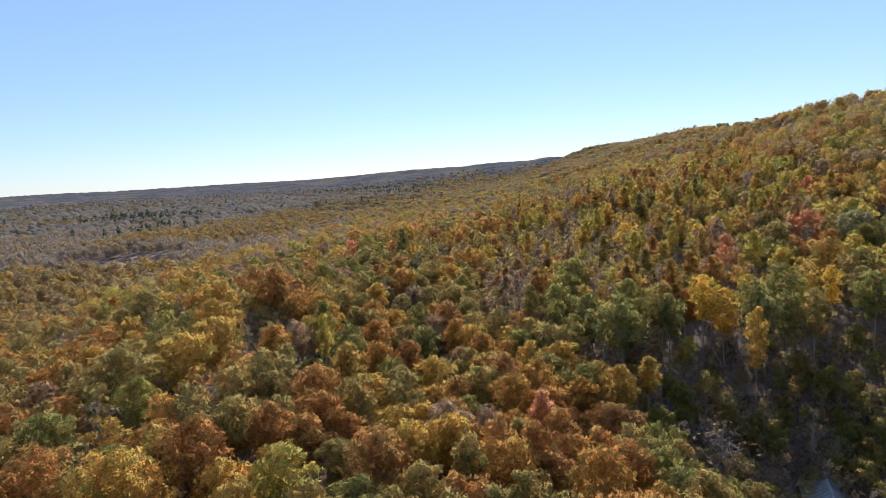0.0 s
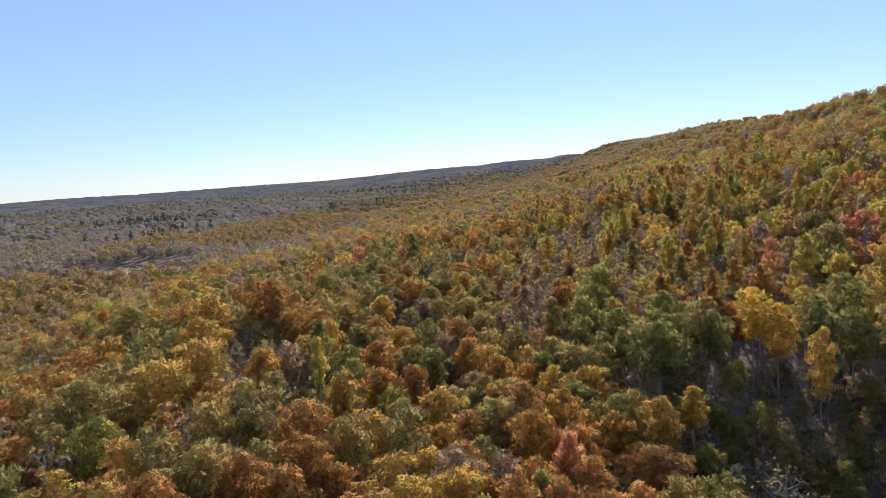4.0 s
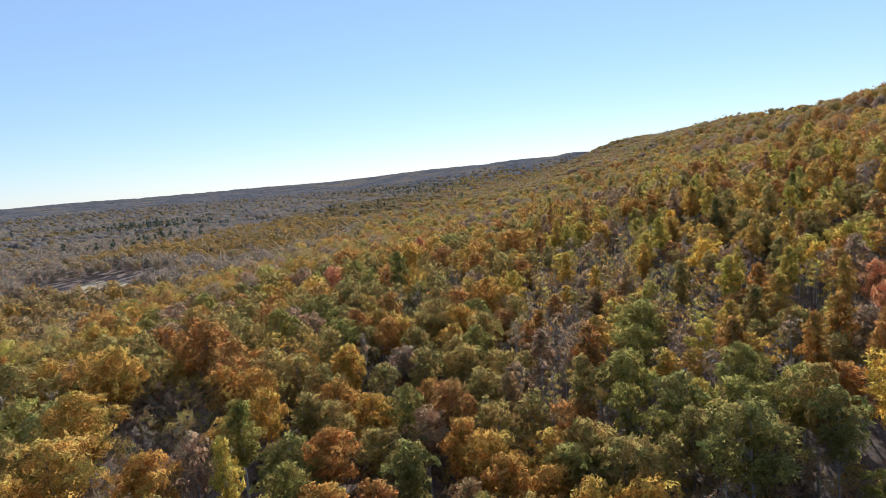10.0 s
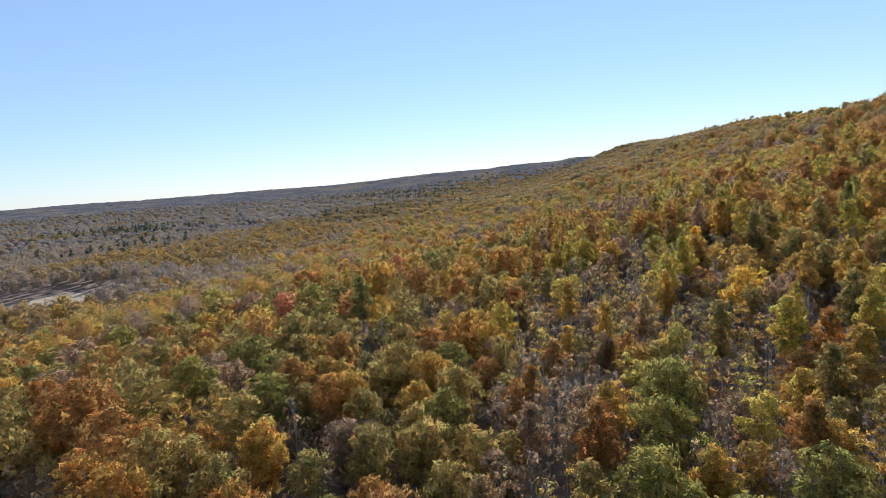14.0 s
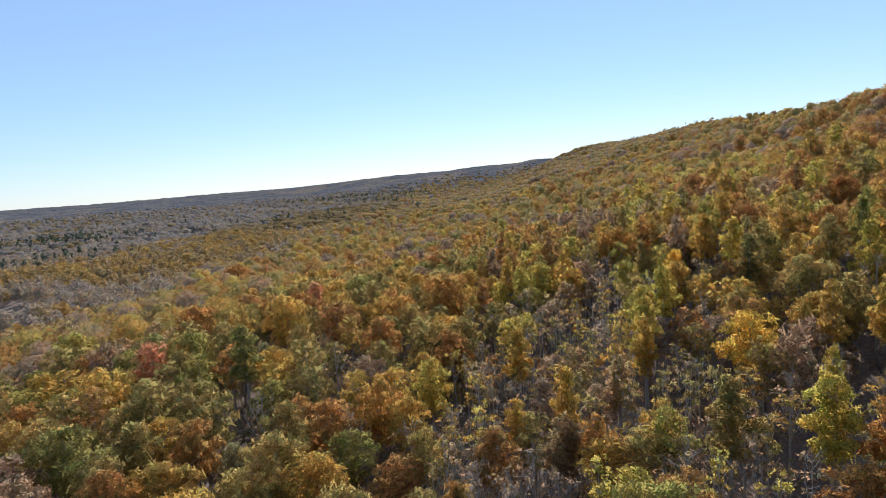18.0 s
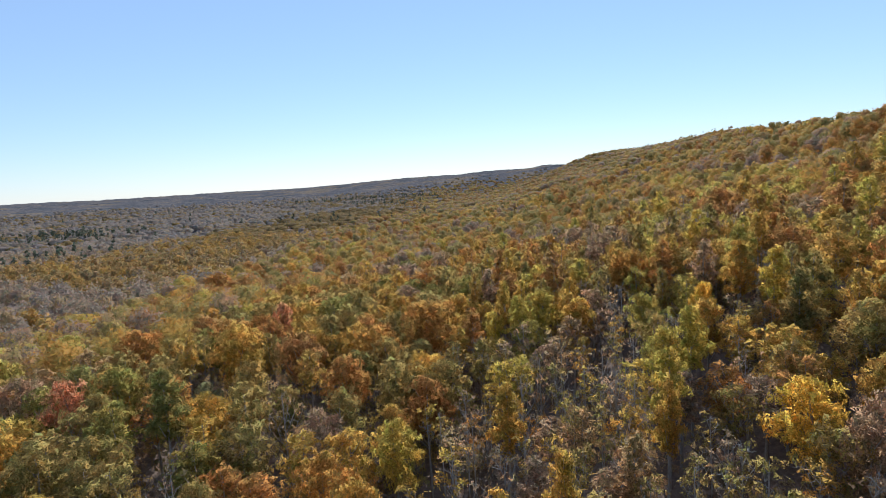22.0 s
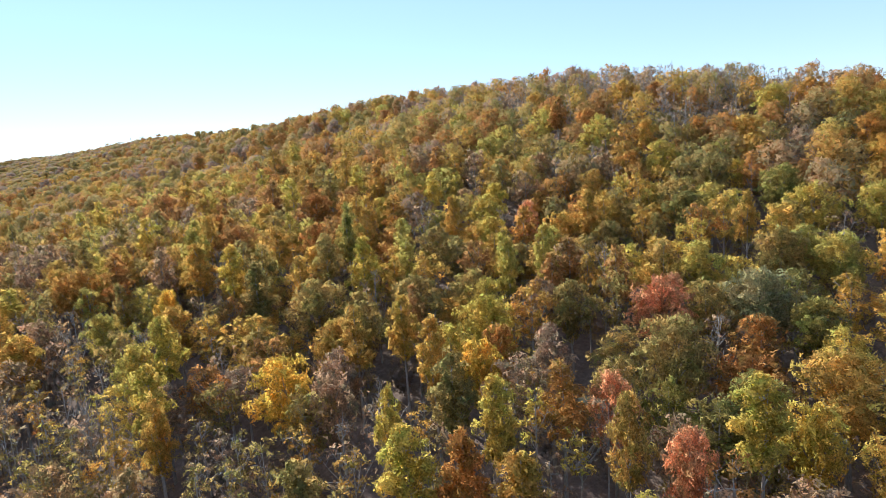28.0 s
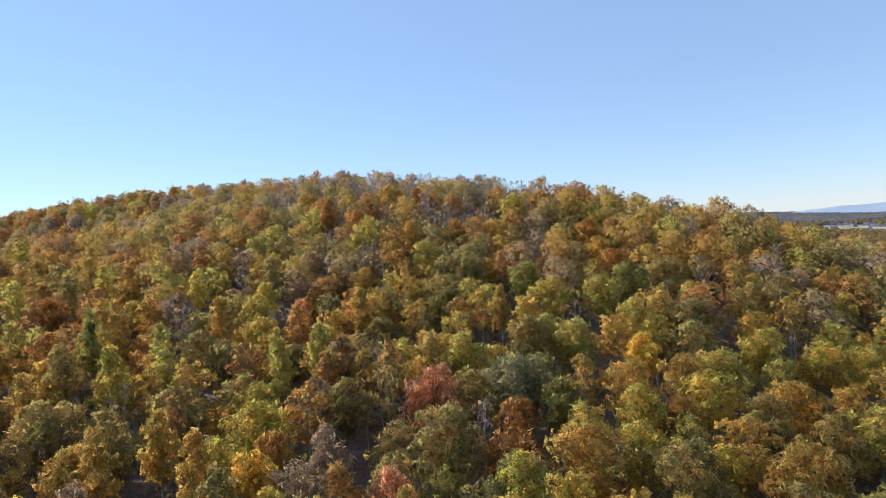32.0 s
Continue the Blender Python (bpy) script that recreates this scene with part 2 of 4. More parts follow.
u = np.linspace(-1, 1, 201)
gx = 4900 * np.sinh(5.2 * u) / np.sinh(5.2)
gy = 100 + 4900 * np.sinh(5.2 * u) / np.sinh(5.2)
GX, GY = np.meshgrid(gx, gy)
GZ = height(GX.ravel(), GY.ravel())
idx = np.arange(201 * 201).reshape(201, 201)
gq = np.stack([idx[:-1, :-1], idx[:-1, 1:], idx[1:, 1:], idx[1:, :-1]], -1).reshape(-1, 4)
ground = new("ground", mesh_from("ground", np.stack([GX.ravel(), GY.ravel(), GZ], -1), gq, ground_material(), smooth=True))
tagged(ground, "brown leaf-littered forest floor rising to a wooded ridge", "ground", kind="structure")


# ---- trees ----
def tube(bm_lists, pts, radii, sides=5):
    """Adds a tapered tube along pts to (verts, quads)."""
    verts, quads = bm_lists
    base = len(verts)
    n = len(pts)
    for i, p in enumerate(pts):
        d = (pts[min(i + 1, n - 1)] - pts[max(i - 1, 0)]).normalized()
        a = d.orthogonal().normalized()
        b = d.cross(a)
        for k in range(sides):
            t = 2 * math.pi * k / sides
            verts.append(tuple(p + (a * math.cos(t) + b * math.sin(t)) * radii[i]))
    for i in range(n - 1):
        for k in range(sides):
            k2 = (k + 1) % sides
            quads.append((base + i * sides + k, base + i * sides + k2, base + (i + 1) * sides + k2, base + (i + 1) * sides + k))


def cards(rng, centres, normals, size, slim, facing):
    """Pointed leaf sprays: three corners each. facing: the way each spray's leaves look, on the whole."""
    n = len(centres)
    nm = normals / np.linalg.norm(normals, axis=1, keepdims=True)
    t = rng.normal(size=(n, 3))
    uu = np.cross(nm, t)
    uu /= np.linalg.norm(uu, axis=1, keepdims=True) + 1e-9
    vv = np.cross(nm, uu)
    s = size * rng.uniform(0.55, 1.35, (n, 1))
    a, b = s * uu, s * slim * vv * rng.uniform(0.7, 1.3, (n, 1))
    c2 = rng.uniform(-0.5, 0.5, (n, 1))
    v = np.stack([centres + a, centres - 0.6 * a + b * (1 + c2), centres - 0.6 * a - b * (1 - c2)], 1)
    turned = np.einsum("ij,ij->i", np.cross(v[:, 1] - v[:, 0], v[:, 2] - v[:, 0]), facing) < 0
    v[turned] = v[turned][:, ::-1]
    f = facing / (np.linalg.norm(facing, axis=1, keepdims=True) + 1e-9)
    return v.reshape(-1, 3), np.arange(n * 3).reshape(n, 3), np.repeat(f, 3, axis=0)


def crown_lobes(rng, w, h, count, widest, conical):
    """Centres and radii of the lobes of a crown, from its base at z = 0."""
    out = []
    for i in range(count):
        f = (i + 0.5) / count
        if f < widest:
            env = 0.55 + 0.45 * f / widest
        else:
            g = (f - widest) / (1 - widest)
            env = (1 - g) ** 0.65 if conical else math.sqrt(max(0.0, 1 - g * g))
        a = i * 2.4 + rng.uniform(-0.6, 0.6)
        rr = w / 2 * max(env, 0.12) * (rng.uniform(0.45, 0.85) if i % 4 else rng.uniform(0.0, 0.35))
        rad = w * rng.uniform(0.13, 0.21) * (0.65 + 0.45 * env)
        out.append((math.cos(a) * rr, math.sin(a) * rr, h * (0.08 + 0.84 * f), rad))
    return np.array(out)


def crown_cards(rng, lobes, n, leaf, slim=0.62, under=0.45, ruffle=0.3):
    p = lobes[:, 3] ** 2
    pick = rng.choice(len(lobes), n, p=p / p.sum())
    d = rng.normal(size=(n, 3))
    d /= np.linalg.norm(d, axis=1, keepdims=True)
    low = d[:, 2] < -0.35
    d[low, 2] *= -under
    c = lobes[pick, :3] + d * lobes[pick, 3:] * rng.uniform(0.72, 1.08, (n, 1)) * np.array([1, 1, 0.85])
    middle = np.array([0, 0, lobes[:, 2].mean() * 0.8])
    out = (c - middle) / np.abs(lobes[:, :3] - middle).max()
    return cards(rng, c, d + rng.normal(size=(n, 3)) * 0.45, leaf, slim, 0.6 * d + 0.45 * out + np.array([0, 0, 0.32]) + rng.normal(size=(n, 3)) * ruffle)


PHI = (1 + 5 ** 0.5) / 2
ICO_V = np.array([(-1, PHI, 0), (1, PHI, 0), (-1, -PHI, 0), (1, -PHI, 0), (0, -1, PHI), (0, 1, PHI), (0, -1, -PHI), (0, 1, -PHI), (PHI, 0, -1), (PHI, 0, 1), (-PHI, 0, -1), (-PHI, 0, 1)]) / math.hypot(1, PHI)
ICO_F = np.array([[0, 11, 5], [0, 5, 1], [0, 1, 7], [0, 7, 10], [0, 10, 11], [1, 5, 9], [5, 11, 4], [11, 10, 2], [10, 7, 6], [7, 1, 8], [3, 9, 4], [3, 4, 2], [3, 2, 6], [3, 6, 8], [3, 8, 9], [4, 9, 5], [2, 4, 11], [6, 2, 10], [8, 6, 7], [9, 8, 1]])


def lumps(rng, cw, ch, count):
    """The leafy bunches of a crown, each a small uneven mass."""
    vs, fs, ns = [], [], []
    for i in range(count):
        if count == 1:
            c, r = np.array([0, 0, ch * 0.35]), np.array([cw * 0.6, cw * 0.6, ch * 0.34])
        else:
            a, f = i * 2.4 + rng.uniform(-0.5, 0.5), (i + 0.5) / count
            rr = cw * 0.3 * math.sqrt(max(0.05, 1 - f * f)) * rng.uniform(0.7, 1.1)
            c = np.array([rr * math.cos(a), rr * math.sin(a), ch * (0.22 + 0.6 * f)])
            r = cw * rng.uniform(0.2, 0.3) * np.array([1, 1, 0.95])
        v = ICO_V[:, :] @ np.array(Euler((rng.uniform(0, 6), rng.uniform(0, 6), 0)).to_matrix())
        vs.append(c + v * r * rng.uniform(0.78, 1.15, (12, 1)))
        fs.append(ICO_F + 12 * i)
        ns.append(v)
    return np.concatenate(vs), np.concatenate(fs), np.concatenate(ns)


def join(one, two):
    return np.concatenate([one[0], two[0]]), np.concatenate([one[1], two[1] + len(one[0])]), np.concatenate([one[2], two[2]])


def trunk_lists(rng, height_m, crown_base, lobes, r0, limbs=9, twiggy=0):
    lists = ([], [])
    lean = Vector((rng.uniform(-0.5, 0.5), rng.uniform(-0.5, 0.5), 0))
    top = Vector((0, 0, height_m * 0.93)) + lean
    pts = [Vector((0, 0, -1.2)), Vector((0, 0, 0.4)), lean * 0.3 + Vector((0, 0, crown_base * 0.6)), lean * 0.6 + Vector((0, 0, crown_base + 1)), top]
    tube(lists, pts, [r0 * 1.5, r0 * 1.1, r0 * 0.85, r0 * 0.6, 0.04], 6)
    order = rng.permutation(len(lobes))[:limbs]
    for i in order:
        x, y, z, rad = lobes[i]
        end = Vector((x, y, crown_base + z))
        start_z = max(crown_base * 0.7, end.z - (abs(x) + abs(y)) * 0.9 - 1.0)
        start_z = min(start_z, height_m * 0.85)
        s = lean * 0.5 + Vector((0, 0, start_z))
        mid = s.lerp(end, 0.55) + Vector((0, 0, -0.25))
        tube(lists, [s, mid, end], [r0 * 0.38, r0 * 0.24, 0.03], 4)
        for _ in range(twiggy):
            d = Vector(rng.normal(size=3))
            d.z = abs(d.z) + 0.4
            q = mid.lerp(end, rng.uniform(0, 1))
            e = q + d.normalized() * rad * rng.uniform(0.8, 1.5)
            tube(lists, [q, q.lerp(e, 0.5) + Vector(rng.normal(size=3)) * 0.12, e], [0.06, 0.04, 0.012], 3)
            for _ in range(2):
                d2 = (d.normalized() + Vector(rng.normal(size=3)) * 0.6).normalized()
                q2 = q.lerp(e, rng.uniform(0.3, 0.9))
                tube(lists, [q2, q2 + d2 * rad * rng.uniform(0.5, 0.9)], [0.03, 0.008], 3)
    return lists


# kind: crown width, crown depth, bare stem below it, lobes, widest, pointed, leaf size, sprays near / farther off, stem radius, limbs, twigs
KINDS = {
    "oak_tree": (10.6, 10.0, 6.2, 30, 0.42, False, 0.74, 1250, 700, 0.30, 10, 0),
    "maple_tree": (8.6, 9.6, 6.5, 26, 0.35, False, 0.72, 1000, 560, 0.24, 9, 0),
    "beech_tree": (9.0, 11.0, 5.0, 28, 0.4, False, 0.72, 1050, 600, 0.26, 9, 0),
    "tulip_tree": (6.6, 10.8, 9.8, 24, 0.35, True, 0.68, 900, 500, 0.24, 9, 0),
    "hickory_tree": (7.8, 9.6, 8.4, 20, 0.4, False, 0.64, 680, 360, 0.22, 10, 1),
    "bare_tree": (7.8, 10.5, 6.5, 14, 0.45, False, 0.46, 170, 110, 0.20, 12, 3),
    "slender_tree": (4.6, 7.5, 11.0, 12, 0.5, False, 0.5, 140, 95, 0.13, 7, 2),
    "tall_maple_tree": (8.6, 12.5, 11.5, 30, 0.5, False, 0.7, 1000, 700, 0.17, 10, 0),
    "pine_tree": (6.4, 13.5, 5.5, 22, 0.15, True, 0.72, 1100, 500, 0.24, 8, 0),
}
LABEL = {
    "rust": "rust-orange autumn leaves", "gold": "golden-brown autumn leaves", "yellow": "bright yellow autumn leaves", "lime": "yellow-green turning leaves",
    "olive": "olive-green turning leaves", "green": "green leaves", "red": "orange-red autumn leaves", "sage": "grey-green turning leaves", "dun": "a few dry brown leaves",
}
SHAPE = {
    "oak_tree": "broad rounded oak with {} in the woods", "maple_tree": "full-crowned maple with {} among the woods", "beech_tree": "wide beech with {} in the mixed woods", "tulip_tree": "tall narrow tulip tree with {}",
    "hickory_tree": "thin-leaved hickory with {} and visible branches", "bare_tree": "nearly leafless grey tree with {}", "slender_tree": "slender forest tree with {} on grey stem", "tall_maple_tree": "tall long-stemmed maple with {} beside the ravine",
}
VARIANTS = 4
MESHES = {}
for ki, (kind, (cw, ch, stem, nl, widest, conical, leaf, n_hi, n_lo, r0, limbs, twigs)) in enumerate(KINDS.items()):
    if kind == "pine_tree":
        continue
    for v in range(VARIANTS):
        rng = np.random.default_rng(100 * ki + v)
        lobes = crown_lobes(rng, cw * rng.uniform(0.92, 1.08), ch, nl, widest, conical)
        bark = PALE_BARK if kind in ("bare_tree", "tulip_tree", "beech_tree", "slender_tree") else BARK
        tv, tq = trunk_lists(rng, stem + ch, stem, lobes, r0, limbs, twigs)
        tm = mesh_from("trunk", tv, tq, bark, smooth=True)
        up = np.array([0, 0, stem])
        for near, n, lf in ((True, n_hi, leaf), (False, n_lo, leaf * 1.12)):
            cv, cq, cn = crown_cards(rng, lobes, n, lf, 0.6)
            MESHES[kind, v, near] = (tm, mesh_from("crown", cv + up, cq, LEAF["rust"], normals=cn))


def tree(kind, colour, x, y, scale, turn, v, near, tall=None):
    tm, cm = MESHES[kind, v, near]
    top = new(kind)
    top.matrix_world = Matrix.LocRotScale((x, y, height1(x, y) - 0.1), Euler((0, 0, turn)), (scale * random.uniform(0.92, 1.08), scale * random.uniform(0.92, 1.08), tall or scale))
    tagged(top, SHAPE[kind].format(LABEL[colour]), "tree", group=kind.replace("_", " ") + "s of the wood")
    trunk = new("trunk", tm)
    trunk.parent = top
    crown = new("crown", cm)
    crown.parent = top
    crown.material_slots[0].link = "OBJECT"
    crown.material_slots[0].material = LEAF[colour]
    return top


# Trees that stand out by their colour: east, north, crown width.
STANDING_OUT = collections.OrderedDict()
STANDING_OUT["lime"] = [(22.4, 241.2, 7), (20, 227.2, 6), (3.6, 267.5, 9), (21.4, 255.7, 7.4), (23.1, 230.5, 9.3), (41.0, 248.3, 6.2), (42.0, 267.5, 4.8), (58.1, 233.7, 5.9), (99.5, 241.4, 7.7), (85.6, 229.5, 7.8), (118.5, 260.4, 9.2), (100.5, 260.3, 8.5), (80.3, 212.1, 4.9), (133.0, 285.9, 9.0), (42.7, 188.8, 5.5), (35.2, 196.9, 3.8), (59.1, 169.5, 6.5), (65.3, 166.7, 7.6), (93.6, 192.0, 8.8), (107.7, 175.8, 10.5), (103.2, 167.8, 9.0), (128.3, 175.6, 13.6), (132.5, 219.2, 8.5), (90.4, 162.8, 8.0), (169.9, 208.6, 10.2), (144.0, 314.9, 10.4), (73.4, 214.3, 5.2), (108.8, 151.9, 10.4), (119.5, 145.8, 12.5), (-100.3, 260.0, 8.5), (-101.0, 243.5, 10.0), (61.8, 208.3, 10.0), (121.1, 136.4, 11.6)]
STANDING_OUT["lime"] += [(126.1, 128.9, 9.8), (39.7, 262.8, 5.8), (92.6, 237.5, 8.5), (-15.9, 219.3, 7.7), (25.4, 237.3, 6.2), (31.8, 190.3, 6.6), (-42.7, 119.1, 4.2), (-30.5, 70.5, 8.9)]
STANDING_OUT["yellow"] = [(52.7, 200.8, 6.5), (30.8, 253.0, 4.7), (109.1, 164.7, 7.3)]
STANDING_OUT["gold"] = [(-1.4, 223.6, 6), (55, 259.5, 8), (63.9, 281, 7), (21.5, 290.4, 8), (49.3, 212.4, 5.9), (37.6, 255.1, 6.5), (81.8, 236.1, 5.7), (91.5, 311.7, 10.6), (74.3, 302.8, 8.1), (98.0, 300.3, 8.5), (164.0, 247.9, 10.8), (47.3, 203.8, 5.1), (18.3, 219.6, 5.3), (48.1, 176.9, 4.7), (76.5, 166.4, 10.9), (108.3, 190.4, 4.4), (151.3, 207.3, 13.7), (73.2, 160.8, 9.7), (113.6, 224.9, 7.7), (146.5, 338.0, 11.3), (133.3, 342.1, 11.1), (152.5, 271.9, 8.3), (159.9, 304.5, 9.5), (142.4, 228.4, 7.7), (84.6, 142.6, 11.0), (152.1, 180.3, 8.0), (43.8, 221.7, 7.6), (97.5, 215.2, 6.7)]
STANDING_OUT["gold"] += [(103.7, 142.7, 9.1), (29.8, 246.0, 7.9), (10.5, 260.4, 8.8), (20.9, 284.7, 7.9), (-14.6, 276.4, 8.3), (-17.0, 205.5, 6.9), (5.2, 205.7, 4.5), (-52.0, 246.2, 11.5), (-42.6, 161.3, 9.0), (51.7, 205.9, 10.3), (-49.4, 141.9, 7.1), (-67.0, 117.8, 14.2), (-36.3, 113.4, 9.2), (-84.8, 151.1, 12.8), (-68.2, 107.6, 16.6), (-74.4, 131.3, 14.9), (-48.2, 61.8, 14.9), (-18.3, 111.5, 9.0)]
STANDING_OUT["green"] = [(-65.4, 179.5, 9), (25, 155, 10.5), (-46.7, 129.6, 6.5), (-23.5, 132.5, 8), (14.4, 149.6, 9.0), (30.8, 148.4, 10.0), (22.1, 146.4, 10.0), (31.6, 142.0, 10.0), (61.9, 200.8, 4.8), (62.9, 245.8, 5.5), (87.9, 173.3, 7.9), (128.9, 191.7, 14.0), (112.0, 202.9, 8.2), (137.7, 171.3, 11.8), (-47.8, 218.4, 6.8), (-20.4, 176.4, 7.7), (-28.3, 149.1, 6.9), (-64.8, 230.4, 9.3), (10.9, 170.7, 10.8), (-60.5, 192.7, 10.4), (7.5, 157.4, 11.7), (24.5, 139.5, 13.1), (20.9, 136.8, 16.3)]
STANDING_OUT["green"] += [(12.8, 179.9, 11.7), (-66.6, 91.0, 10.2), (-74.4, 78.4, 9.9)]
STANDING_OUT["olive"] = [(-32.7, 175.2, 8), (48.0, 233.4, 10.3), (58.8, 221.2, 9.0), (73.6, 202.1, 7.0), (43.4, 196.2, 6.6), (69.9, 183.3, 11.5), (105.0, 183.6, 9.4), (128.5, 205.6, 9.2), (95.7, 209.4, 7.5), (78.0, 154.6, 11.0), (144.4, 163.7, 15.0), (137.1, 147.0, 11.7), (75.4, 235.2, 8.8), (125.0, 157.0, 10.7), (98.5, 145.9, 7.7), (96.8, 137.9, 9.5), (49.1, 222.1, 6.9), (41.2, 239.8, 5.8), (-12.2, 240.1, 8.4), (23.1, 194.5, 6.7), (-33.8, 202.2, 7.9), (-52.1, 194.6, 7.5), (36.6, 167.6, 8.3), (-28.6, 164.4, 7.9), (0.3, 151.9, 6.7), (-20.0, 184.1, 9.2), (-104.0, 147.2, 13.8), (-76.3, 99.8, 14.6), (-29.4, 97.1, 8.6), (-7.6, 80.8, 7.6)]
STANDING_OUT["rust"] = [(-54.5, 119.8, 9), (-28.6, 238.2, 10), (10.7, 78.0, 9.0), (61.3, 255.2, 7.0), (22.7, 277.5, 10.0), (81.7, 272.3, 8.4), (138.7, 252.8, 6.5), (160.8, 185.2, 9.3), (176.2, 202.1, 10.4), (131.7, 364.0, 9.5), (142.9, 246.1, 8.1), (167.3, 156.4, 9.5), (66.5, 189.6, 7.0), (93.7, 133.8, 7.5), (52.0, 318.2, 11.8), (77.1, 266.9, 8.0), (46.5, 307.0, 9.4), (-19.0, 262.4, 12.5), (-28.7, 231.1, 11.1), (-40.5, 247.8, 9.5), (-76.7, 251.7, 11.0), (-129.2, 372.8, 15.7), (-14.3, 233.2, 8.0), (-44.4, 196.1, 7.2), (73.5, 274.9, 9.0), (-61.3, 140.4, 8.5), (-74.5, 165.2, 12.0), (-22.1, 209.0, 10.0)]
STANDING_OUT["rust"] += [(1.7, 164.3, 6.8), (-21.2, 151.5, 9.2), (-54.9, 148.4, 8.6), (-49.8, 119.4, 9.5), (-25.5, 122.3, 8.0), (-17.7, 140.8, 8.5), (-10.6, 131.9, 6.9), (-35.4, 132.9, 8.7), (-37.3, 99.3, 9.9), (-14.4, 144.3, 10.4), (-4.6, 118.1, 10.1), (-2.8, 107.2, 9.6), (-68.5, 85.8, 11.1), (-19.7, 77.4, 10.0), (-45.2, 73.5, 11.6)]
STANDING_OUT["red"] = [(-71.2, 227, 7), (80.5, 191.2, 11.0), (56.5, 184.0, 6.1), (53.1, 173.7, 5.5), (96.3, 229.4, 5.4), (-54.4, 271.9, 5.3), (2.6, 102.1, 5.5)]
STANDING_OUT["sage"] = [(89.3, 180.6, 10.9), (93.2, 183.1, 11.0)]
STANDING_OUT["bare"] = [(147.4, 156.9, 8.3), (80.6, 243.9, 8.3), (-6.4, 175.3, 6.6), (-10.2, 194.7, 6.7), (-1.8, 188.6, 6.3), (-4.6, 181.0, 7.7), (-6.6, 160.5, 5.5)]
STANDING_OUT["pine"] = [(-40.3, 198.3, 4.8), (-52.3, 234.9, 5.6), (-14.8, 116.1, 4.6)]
placed = []
GULLY = (64.0, 195.0)


def is_free(x, y, gap):
    return all((x - a) ** 2 + (y - b) ** 2 > (gap * 0.5 + g * 0.5) ** 2 for a, b, g in placed)


def in_gap(x, y):
    """Openings in the wood."""
    if ((x - 48.2) / 7) ** 2 + ((y - 100.5) / 12) ** 2 < 1:
        return True
    if ((x - 42) / 5.5) ** 2 + ((y - 86) / 10) ** 2 < 1:
        return True
    u1, v1 = (x + 69) * -0.5 + (y - 142) * 0.866, (x + 69) * 0.866 + (y - 142) * 0.5
    if (u1 / 25) ** 2 + (v1 / 9) ** 2 < 1:
        return True
    if ((x - GULLY[0]) / 7) ** 2 + ((y - GULLY[1]) / 7) ** 2 < 1:
        return True
    return False


def patch(x, y, s, k):
    return noise.noise(Vector((x / s + 17 * k, y / s - 9 * k, 3.3 * k)))


